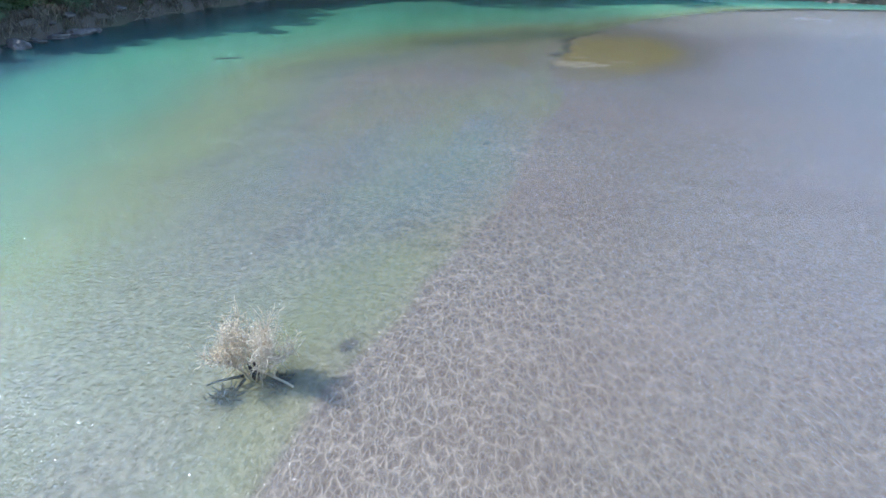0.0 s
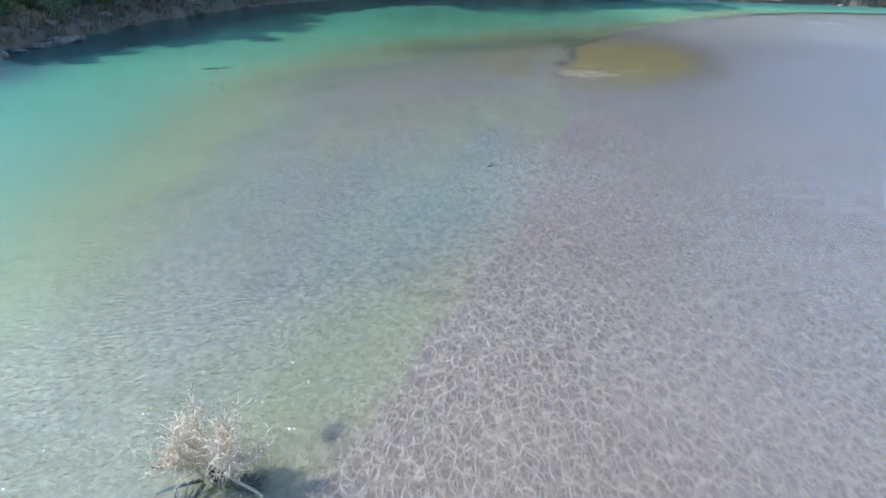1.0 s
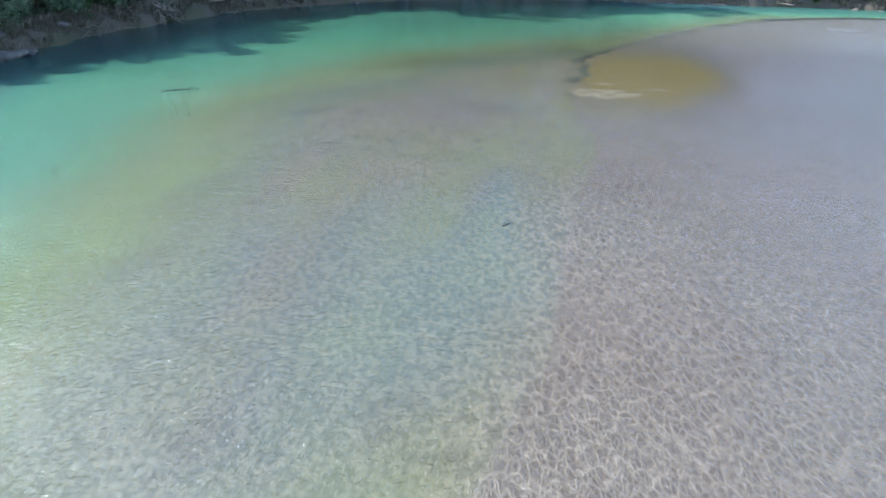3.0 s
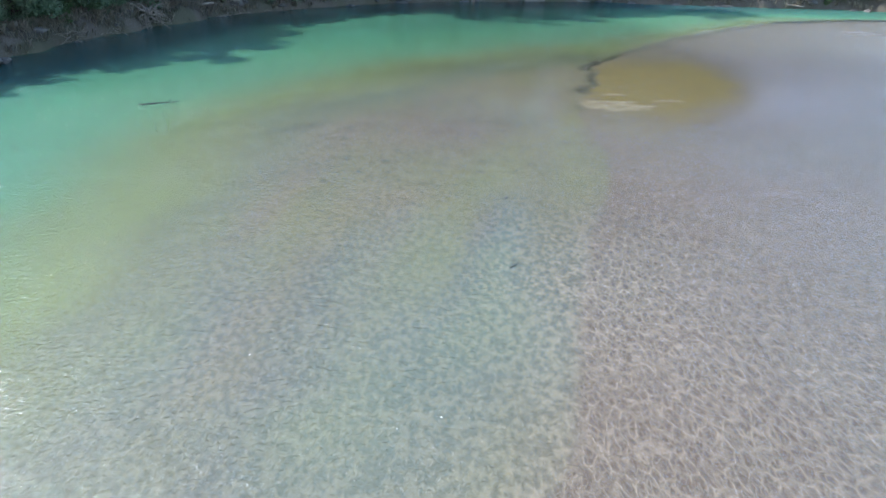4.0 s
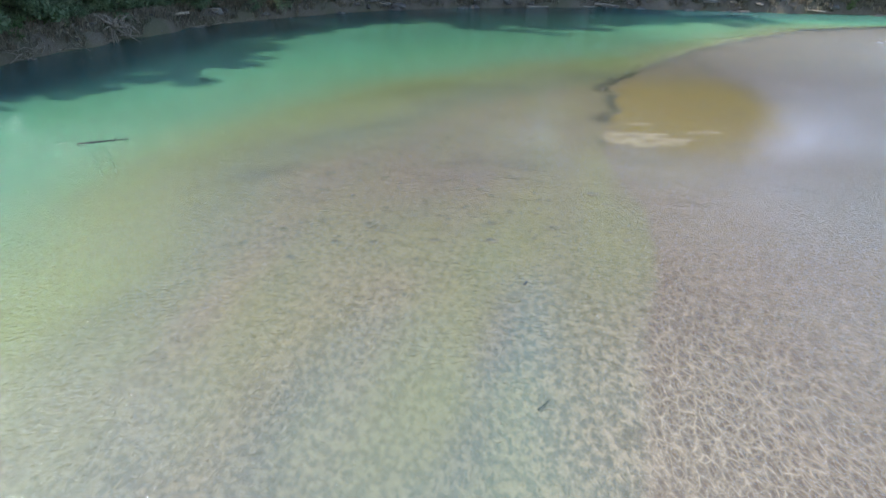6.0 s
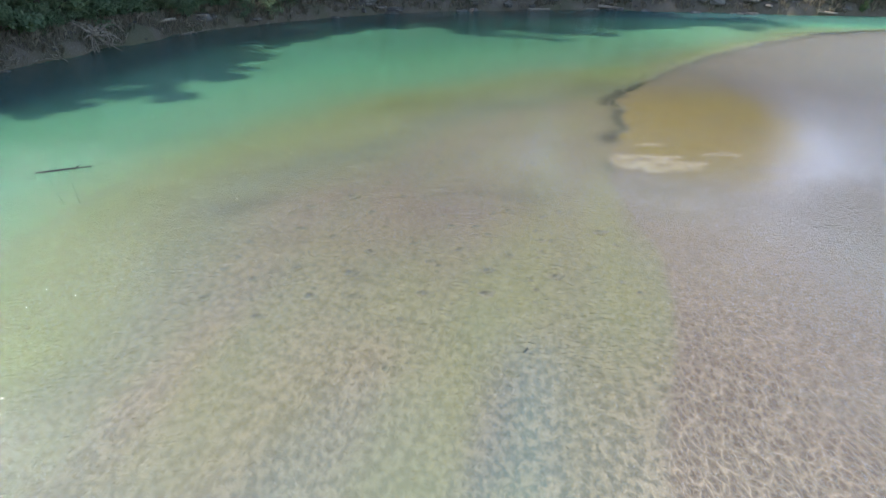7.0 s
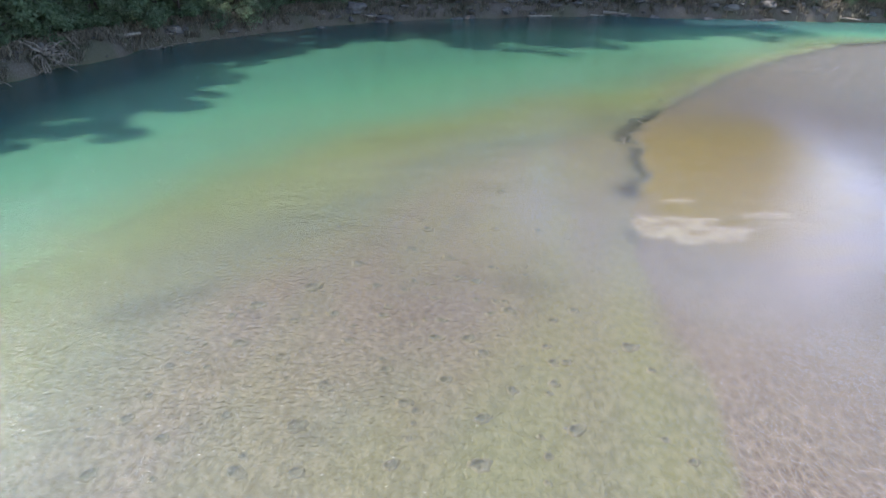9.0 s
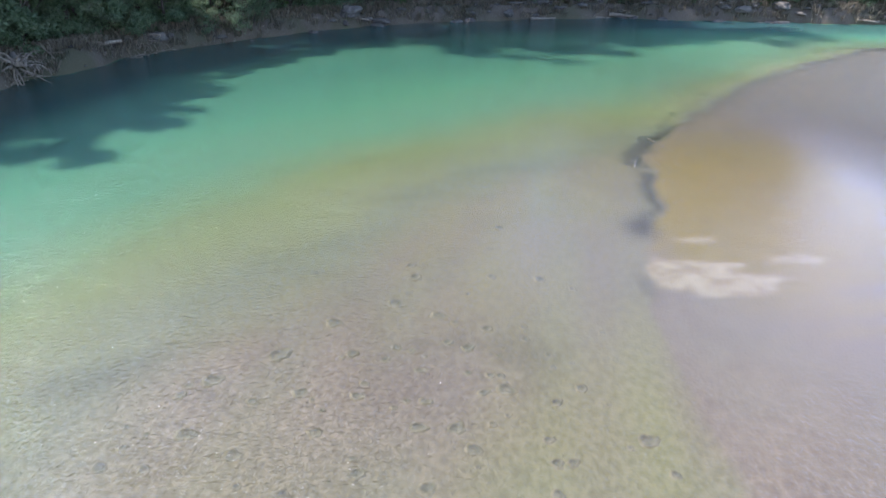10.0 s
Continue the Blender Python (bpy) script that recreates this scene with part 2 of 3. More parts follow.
def noise_tex(n, vec, scale, detail=4.0, rough_=0.55, distortion=0.0):
    return n("ShaderNodeTexNoise", {"Vector": vec, "Scale": scale, "Detail": detail, "Roughness": rough_, "Distortion": distortion}).outputs[0]


def layer(n, key):
    return n("ShaderNodeAttribute", attribute_name=key).outputs["Fac"]


def make_ground():
    m, n = material("river_bed_and_soil")
    p = place(n)
    fine, mid, big = noise_tex(n, p, 9.0, 5), noise_tex(n, p, 1.3, 4), noise_tex(n, p, 0.22, 3)
    sand = mix(n, ramp(n, big, [(0.35, 0.0), (0.65, 1.0)]), (0.163, 0.096, 0.058), (0.195, 0.122, 0.077))
    sand = mix(n, ramp(n, fine, [(0.3, 0.0), (0.7, 0.45)]), sand, (0.1, 0.075, 0.06))
    # painted caustics: bent bright net along the current on the bar, soft pool lumps
    turned = n("ShaderNodeMapping", {"Vector": p, "Rotation": (0, 0, 0.12), "Scale": (1.0, 0.5, 1.0)}).outputs[0]
    lump_coords = n("ShaderNodeMapping", {"Vector": p, "Rotation": (0, 0, 0.3), "Scale": (1.0, 0.72, 1.0)}).outputs[0]

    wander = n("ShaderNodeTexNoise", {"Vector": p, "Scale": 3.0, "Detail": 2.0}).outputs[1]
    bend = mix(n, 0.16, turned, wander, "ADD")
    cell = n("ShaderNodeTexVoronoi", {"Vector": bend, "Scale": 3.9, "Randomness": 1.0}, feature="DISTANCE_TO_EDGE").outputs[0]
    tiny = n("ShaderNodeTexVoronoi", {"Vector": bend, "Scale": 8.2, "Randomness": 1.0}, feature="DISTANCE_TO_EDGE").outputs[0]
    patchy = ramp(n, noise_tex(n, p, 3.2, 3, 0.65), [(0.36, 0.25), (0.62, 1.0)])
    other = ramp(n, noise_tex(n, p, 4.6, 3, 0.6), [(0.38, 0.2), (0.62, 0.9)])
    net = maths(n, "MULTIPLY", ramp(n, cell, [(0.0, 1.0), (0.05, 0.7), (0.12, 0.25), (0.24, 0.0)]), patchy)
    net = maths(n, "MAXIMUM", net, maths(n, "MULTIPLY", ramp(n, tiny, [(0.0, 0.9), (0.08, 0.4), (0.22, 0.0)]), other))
    lumps = maths(n, "ADD", maths(n, "MULTIPLY", net, 0.4), ramp(n, noise_tex(n, lump_coords, 5.0, 3.0, 0.55, 0.3), [(0.43, 0.0), (0.58, 0.6)]))
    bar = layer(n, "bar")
    caustic = maths(n, "ADD", maths(n, "MULTIPLY", net, bar), maths(n, "MULTIPLY", lumps, maths(n, "SUBTRACT", 1.0, bar)))
    caustic = maths(n, "MULTIPLY", caustic, layer(n, "caustic_gain"))
    sand = mix(n, layer(n, "silt"), sand, mix(n, mid, (0.085, 0.108, 0.098), (0.125, 0.148, 0.132)))
    sand = mix(n, maths(n, "MULTIPLY", maths(n, "SUBTRACT", 1.0, layer(n, "caustic_gain"), clamp=True), 0.5), sand, (0.24, 0.185, 0.125))
    # light focused by the waves, put into the sand colour
    sand = mix(n, maths(n, "MULTIPLY", caustic, 0.68), sand, (0.5, 0.36, 0.24))
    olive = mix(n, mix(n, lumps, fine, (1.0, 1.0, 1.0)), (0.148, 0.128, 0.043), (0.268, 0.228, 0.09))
    col = mix(n, maths(n, "MULTIPLY", layer(n, "olive"), 0.9), sand, olive)
    col = mix(n, layer(n, "algae"), col, mix(n, mid, (0.215, 0.14, 0.03), (0.275, 0.19, 0.055)))
    col = mix(n, layer(n, "pale"), col, mix(n, ramp(n, mid, [(0.35, 0.0), (0.65, 1.0)]), (0.27, 0.19, 0.1), (0.39, 0.295, 0.175)))
    # weed, and the painted shade of bush and hollows in the same dark brown
    col = mix(n, maths(n, "MULTIPLY", layer(n, "weed_shade"), ramp(n, fine, [(0.25, 0.6), (0.6, 0.95)])), col, (0.07, 0.05, 0.03))
    soil = mix(n, mid, (0.085, 0.066, 0.047), (0.16, 0.126, 0.092))
    soil = mix(n, ramp(n, fine, [(0.45, 0.0), (0.7, 0.8)]), soil, (0.22, 0.185, 0.145))
    soil = mix(n, ramp(n, big, [(0.45, 0.0), (0.6, 0.6)]), soil, (0.085, 0.09, 0.045))
    col = mix(n, layer(n, "land"), col, soil)
    height = maths(n, "ADD", maths(n, "MULTIPLY", caustic, 0.5), fine)
    surface(n, col, 0.85, height, 0.03, specular=0.2)
    return m


def make_water():
    m, n = material("clear_green_water")
    p = place(n)
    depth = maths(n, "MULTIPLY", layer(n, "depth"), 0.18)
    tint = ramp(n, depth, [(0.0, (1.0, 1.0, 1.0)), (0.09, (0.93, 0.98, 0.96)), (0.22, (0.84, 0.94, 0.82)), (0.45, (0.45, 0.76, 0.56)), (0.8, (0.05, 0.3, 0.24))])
    # 0.95 stop: tree shade put into the colour of the near-bank water
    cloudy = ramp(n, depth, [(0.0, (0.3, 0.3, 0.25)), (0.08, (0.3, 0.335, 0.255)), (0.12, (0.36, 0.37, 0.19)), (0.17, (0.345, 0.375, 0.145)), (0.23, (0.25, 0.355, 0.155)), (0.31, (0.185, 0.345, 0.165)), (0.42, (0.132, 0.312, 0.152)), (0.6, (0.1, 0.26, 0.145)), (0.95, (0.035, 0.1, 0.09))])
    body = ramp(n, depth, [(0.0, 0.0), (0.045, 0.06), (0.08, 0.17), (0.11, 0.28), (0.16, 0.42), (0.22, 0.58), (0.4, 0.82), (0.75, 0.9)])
    clear = n("ShaderNodeBsdfTransparent", {0: tint})
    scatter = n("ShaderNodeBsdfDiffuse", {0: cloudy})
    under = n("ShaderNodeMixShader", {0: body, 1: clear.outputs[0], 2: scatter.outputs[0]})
    wind = layer(n, "wind")
    small = noise_tex(n, n("ShaderNodeMapping", {"Vector": p, "Rotation": (0, 0, 0.5), "Scale": (0.95, 1.2, 1.0)}).outputs[0], 6.0, 3.0, 0.6, 0.25)
    large = noise_tex(n, n("ShaderNodeMapping", {"Vector": p, "Rotation": (0, 0, 0.35), "Scale": (0.6, 1.4, 1.0)}).outputs[0], 0.9, 2.0, 0.5, 0.3)
    wave = maths(n, "MULTIPLY", maths(n, "ADD", small, maths(n, "MULTIPLY", large, 0.55)), wind)
    normal = n("ShaderNodeBump", {"Height": wave, "Distance": 0.094, "Strength": 1.0}).outputs[0]
    gloss = n("ShaderNodeBsdfGlossy", {"Color": (1, 1, 1, 1), "Roughness": maths(n, "MULTIPLY_ADD", wind, 0.07, 0.03), "Normal": normal})
    facing = n("ShaderNodeLayerWeight", {"Blend": 0.5, "Normal": normal}).outputs["Facing"]
    fac = maths(n, "MULTIPLY_ADD", maths(n, "POWER", facing, 3.6), 0.96, 0.026)
    out = n("ShaderNodeMixShader", {0: fac, 1: under.outputs[0], 2: gloss.outputs[0]})
    n("ShaderNodeOutputMaterial", {0: out.outputs[0]})
    return m


# ---- ground and water ----
def breeze(x, y):
    """How far the wind ruffles the water."""
    calm = np.clip(1.25 * blob(x, y, 13, 57, 7.5, 12, -15) + 0.9 * blob(x, y, 9.5, 47.5, 4.0, 4.5, 0) + 0.6 * step(46, 54, y + 0.6 * x) * step(44, 50, y) * (1 - 0.9 * step(18, 32, x)) * step(-12, -3, x) + 0.25 * step(55, 75, y) * step(-8, -16, x), 0, 1)
    gusts = 1 + 1.7 * step(18, 30, x) * step(58, 72, y) + 0.35 * step(12, 20, x)
    return gusts * (1 - 0.82 * calm) * (0.75 + 0.5 * rough(x, y, 7.0)) * (1 + 0.2 * step(36, 42, y) * step(4, -3, x) * step(56, 50, y))


def caustic_gain(x, y):
    """How strongly caustics are painted on the bed: most below the drop of the ledge, little on the far flats."""
    edge = beside(LEDGE, x, y)
    return step(50, 38, y + 0.25 * x) * (0.62 + 0.38 * np.exp(-((edge - 1.5) / 3.5) ** 2)) * (0.7 + 0.6 * rough(x, y, 6.0)) + 0.12


gx, gy = np.meshgrid(XS, YS)
GZ, algae, olive, pale, weed_shade, bar, land, silt, optic = terrain(gx, gy)
ground = tagged(sheet("ground", XS, YS, GZ, dict(algae=algae, olive=olive, pale=pale, weed_shade=weed_shade, bar=bar, land=land, silt=silt, caustic_gain=caustic_gain(gx, gy))),
                "pale sand river bed with painted caustics, rising to an earthy bank", "river bed", kind="structure")
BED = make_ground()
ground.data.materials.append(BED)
keep_x, keep_y = (XS > -60) & (XS < 125), (YS > -62) & (YS < 125)
wx, wy = np.meshgrid(XS[keep_x], YS[keep_y])
thick = optic[np.ix_(keep_y, keep_x)]
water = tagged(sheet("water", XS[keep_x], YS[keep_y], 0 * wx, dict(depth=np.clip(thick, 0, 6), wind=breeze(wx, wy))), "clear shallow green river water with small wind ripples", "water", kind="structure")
water.data.materials.append(make_water())


# ---- more materials ----
def make_bark(name, dark, light, scale=6.0):
    m, n = material(name)
    p = n("ShaderNodeTexCoord").outputs["Object"]
    streak = noise_tex(n, n("ShaderNodeMapping", {"Vector": p, "Scale": (1.0, 1.0, 0.25)}).outputs[0], scale, 5, 0.6)
    tone = n("ShaderNodeObjectInfo").outputs["Random"]
    col = mix(n, ramp(n, streak, [(0.3, 0.0), (0.7, 1.0)]), dark, light)
    col = mix(n, maths(n, "MULTIPLY", tone, 0.35), col, dark)
    surface(n, col, 0.85, streak, 0.03, specular=0.2)
    return m


def make_leaf(name, dark, light, dry):
    m, n = material(name)
    each = n("ShaderNodeNewGeometry").outputs["Random Per Island"]
    patch = noise_tex(n, place(n), 0.5, 3)
    col = mix(n, each, dark, light)
    col = mix(n, ramp(n, patch, [(0.5, 0.0), (0.72, 0.6)]), col, dry)
    col = mix(n, maths(n, "MULTIPLY", n("ShaderNodeObjectInfo").outputs["Random"], 0.3), col, dark)
    lit = n("ShaderNodeBsdfDiffuse", {0: col})
    thin = n("ShaderNodeBsdfTranslucent", {0: col})
    body = n("ShaderNodeMixShader", {0: 0.5, 1: lit.outputs[0], 2: thin.outputs[0]})
    n("ShaderNodeOutputMaterial", {0: body.outputs[0]})
    return m


def make_stone(name, dark, light, relief=0.06):
    m, n = material(name)
    p = n("ShaderNodeTexCoord").outputs["Object"]
    grain, blot = noise_tex(n, p, 9.0, 6), noise_tex(n, p, 1.6, 4)
    col = mix(n, ramp(n, blot, [(0.35, 0.0), (0.65, 1.0)]), dark, light)
    col = mix(n, ramp(n, grain, [(0.5, 0.0), (0.75, 0.7)]), col, dark)
    col = mix(n, maths(n, "MULTIPLY", n("ShaderNodeObjectInfo").outputs["Random"], 0.5), col, dark)
    surface(n, col, 0.85, maths(n, "ADD", grain, blot), relief, specular=0.25)
    return m


BARK = make_bark("grey_brown_bark", (0.06, 0.045, 0.035), (0.19, 0.155, 0.12))
DEADWOOD = make_bark("bleached_deadwood", (0.52, 0.4, 0.25), (0.86, 0.72, 0.5), 14.0)
DRIFT = make_bark("weathered_driftwood", (0.21, 0.165, 0.12), (0.47, 0.385, 0.29), 8.0)
WETWOOD = make_bark("dark_wet_wood", (0.02, 0.017, 0.02), (0.06, 0.05, 0.045), 10.0)
LEAF = make_leaf("green_leaves", (0.16, 0.212, 0.12), (0.3, 0.375, 0.21), (0.31, 0.285, 0.19))
LEAF_LIGHT = make_leaf("light_green_leaves", (0.12, 0.17, 0.07), (0.23, 0.3, 0.13), (0.25, 0.23, 0.13))
STRAW = make_leaf("dry_grass", (0.2, 0.165, 0.12), (0.42, 0.35, 0.25), (0.17, 0.19, 0.105))
STONE = make_stone("pale_limestone", (0.1, 0.085, 0.07), (0.26, 0.225, 0.185))


def ground_z(x, y):
    return float(terrain(np.array([float(x)]), np.array([float(y)]))[0][0])


def mesh_of(name, verts, faces, mat, smooth=True):
    me = bpy.data.meshes.new(name)
    me.from_pydata(verts, [], faces)
    me.materials.append(mat)
    me.polygons.foreach_set("use_smooth", np.full(len(me.polygons), smooth))
    me.update()
    return me


def part(name, me, parent=None, label=""):
    """Links a mesh as one object, under a thing or a part."""
    ob = new(name, me)
    ob.parent = parent
    return tagged(ob, label)


def thing(name, label, category, m=None, group=""):
    ob = tagged(new(name), label, category, group)
    ob.empty_display_size = 0.2
    if m is not None:
        ob.matrix_world = m
    return ob


def tubes(name, paths, mat, sides=6):
    """One mesh of tapering round stems; each path is rows of (point, radius)."""
    verts, faces = [], []
    for path in paths:
        first = len(verts)
        for k, (p, r) in enumerate(path):
            a = Vector(path[max(k - 1, 0)][0])
            b = Vector(path[min(k + 1, len(path) - 1)][0])
            ahead = (b - a).normalized()
            side = ahead.orthogonal().normalized()
            over = ahead.cross(side)
            for s in range(sides):
                w = math.tau * s / sides
                verts.append(Vector(p) + (side * math.cos(w) + over * math.sin(w)) * r)
        for k in range(len(path) - 1):
            for s in range(sides):
                i, j = first + k * sides + s, first + k * sides + (s + 1) % sides
                faces.append((i, j, j + sides, i + sides))
        faces.append(tuple(first + s for s in reversed(range(sides))))
        faces.append(tuple(first + (len(path) - 1) * sides + s for s in range(sides)))
    return mesh_of(name, verts, faces, mat)


def stem(rng, start, way, length, r0, r1, bends=5, wander=0.25, lift=0.0):
    """A bent path of points and radii."""
    p, d, rows = Vector(start), Vector(way).normalized(), []
    for k in range(bends + 1):
        rows.append((p.copy(), r0 + (r1 - r0) * k / bends))
        d = (d + Vector((rng.uniform(-1, 1), rng.uniform(-1, 1), rng.uniform(-1, 1) + lift)) * wander).normalized()
        p = p + d * length / bends
    return rows


def foliage(name, rng, clumps, mat, per, size):
    """Many single leaves, two triangles each, gathered in clumps of (centre, radius)."""
    c = np.repeat(np.array([tuple(p) for p, _ in clumps]), per, 0)
    r = np.repeat(np.array([q for _, q in clumps]), per)[:, None]
    k = len(c)
    off = rng.normal(size=(k, 3))
    off *= (rng.rand(k, 1) ** 0.5) / np.linalg.norm(off, axis=1, keepdims=True)
    off[:, 2] *= 0.65
    mid = c + off * r
    a = rng.normal(size=(k, 3))
    a /= np.linalg.norm(a, axis=1, keepdims=True)
    up = off + np.array([0, 0, 0.8]) + rng.normal(size=(k, 3)) * 0.5
    b = np.cross(a, up)
    b /= np.linalg.norm(b, axis=1, keepdims=True) + 1e-6
    s = size * rng.uniform(0.6, 1.3, size=(k, 1))
    quad = np.stack([mid - a * s, mid + b * s * 0.45, mid + a * s, mid - b * s * 0.45], 1)
    me = bpy.data.meshes.new(name)
    me.vertices.add(4 * k), me.loops.add(4 * k), me.polygons.add(k)
    me.vertices.foreach_set("co", quad.astype(np.float32).ravel())
    me.loops.foreach_set("vertex_index", np.arange(4 * k, dtype=np.int32))
    me.polygons.foreach_set("loop_start", np.arange(0, 4 * k, 4, dtype=np.int32))
    me.update()
    me.materials.append(mat)
    return me


def make_tree(seed, height, spread, clear, leaf, label):
    """A tree: trunk with limbs, and a crown in clumps."""
    rng, nr = random.Random(seed), np.random.RandomState(seed)
    tree = thing("tree", label, "tree", group="trees on the bank")
    trunk = stem(rng, (0, 0, -0.3), (rng.uniform(-0.1, 0.1), rng.uniform(-0.1, 0.1), 1), height * 0.86, height * 0.017 + 0.06, 0.05, 8, 0.09, 0.3)
    part("trunk", tubes("trunk", [trunk], BARK, 9), tree)
    clumps = []
    for k in range(11):
        at = clear + (0.84 - clear) * k / 10
        p = trunk[min(int(at * 8 + 0.5), 8)][0]
        w = k * 2.4 + rng.uniform(-0.4, 0.4)
        reach = spread * (1.0 - 0.55 * abs(at - 0.5) / 0.5) * rng.uniform(0.75, 1.15)
        limb = stem(rng, p, (math.cos(w), math.sin(w), rng.uniform(0.15, 0.7)), reach, height * 0.006 + 0.02, 0.02, 5, 0.25, 0.1)
        twigs = [limb]
        for q, _ in limb[2:]:
            twigs.append(stem(rng, q, (rng.uniform(-1, 1), rng.uniform(-1, 1), rng.uniform(-0.2, 0.8)), reach * 0.4, 0.035, 0.01, 3, 0.3))
            clumps.append((twigs[-1][-1][0], rng.uniform(0.7, 1.25) * spread * 0.2))
            clumps.append((q + Vector((rng.uniform(-1, 1), rng.uniform(-1, 1), rng.uniform(-0.3, 0.9))) * spread * 0.18, rng.uniform(0.7, 1.2) * spread * 0.19))
        part("limb", tubes("limb", twigs, BARK, 5), tree)
    top = trunk[-1][0]
    clumps += [(top + Vector((rng.uniform(-1, 1), rng.uniform(-1, 1), rng.uniform(-1.6, 0.6))) * spread * 0.25, spread * 0.2) for _ in range(8)]
    part("crown", foliage("crown", nr, clumps, leaf, 170 if height > 12 else 110, 0.21 if height > 12 else 0.14), tree)
    return tree


def make_shrub(seed, height, leaf, label):
    rng, nr = random.Random(seed), np.random.RandomState(seed)
    shrub = thing("shrub", label, "shrub", group="shrubs on the bank")
    clumps, stems = [], []
    for k in range(9):
        w = rng.uniform(0, math.tau)
        s = stem(rng, (rng.uniform(-0.2, 0.2), rng.uniform(-0.2, 0.2), -0.2), (math.cos(w) * 0.7, math.sin(w) * 0.7, 1), height * rng.uniform(0.7, 1.1), 0.035, 0.01, 4, 0.2)
        stems.append(s)
        clumps += [(p + Vector((rng.uniform(-1, 1), rng.uniform(-1, 1), rng.uniform(-0.4, 0.4))) * 0.25 * height, height * rng.uniform(0.13, 0.24)) for p, _ in s[1:]]
    for s in stems:
        part("stem", tubes("stem", [s], BARK, 5), shrub)
    part("leaves", foliage("leaves", nr, clumps, leaf, 70, 0.085), shrub)
    return shrub


def make_rock(seed):
    bm = bmesh.new()
    bmesh.ops.create_icosphere(bm, subdivisions=3, radius=0.5)
    off = Vector((seed * 13.7, seed * 5.1, seed * 2.3))
    for v in bm.verts:
        d = v.co.normalized()
        f = 1 + 0.42 * noise.noise(d * 1.4 + off) + 0.16 * noise.noise(d * 3.4 + off)
        v.co = Vector((d.x * 0.62, d.y * 0.48, d.z * 0.36)) * f
        v.co.z = max(v.co.z, -0.22)
    me = bpy.data.meshes.new("rock")
    bm.to_mesh(me)
    bm.free()
    me.materials.append(STONE)
    return tagged(new("rock", me), "pale grey weathered rock at the foot of the bank", "rock", "rocks along the shore")


def along(line, s):
    """The point s metres along a line, and its way there."""
    for (ax, ay), (bx, by) in zip(line, line[1:]):
        d = math.hypot(bx - ax, by - ay)
        if s <= d:
            return ax + (bx - ax) * s / d, ay + (by - ay) * s / d, (bx - ax) / d, (by - ay) / d
        s -= d
    return bx, by, 1.0, 0.0


def inland(s, back):
    x, y, dx, dy = along(BANK, s)
    return x - dy * back, y + dx * back


def sized(x, y, z, turn, scale, sx=1.0, sy=1.0, sz=1.0, tilt=0.0):
    return pose(x, y, z, tilt, 0, turn) @ Matrix.Diagonal((scale * sx, scale * sy, scale * sz, 1))


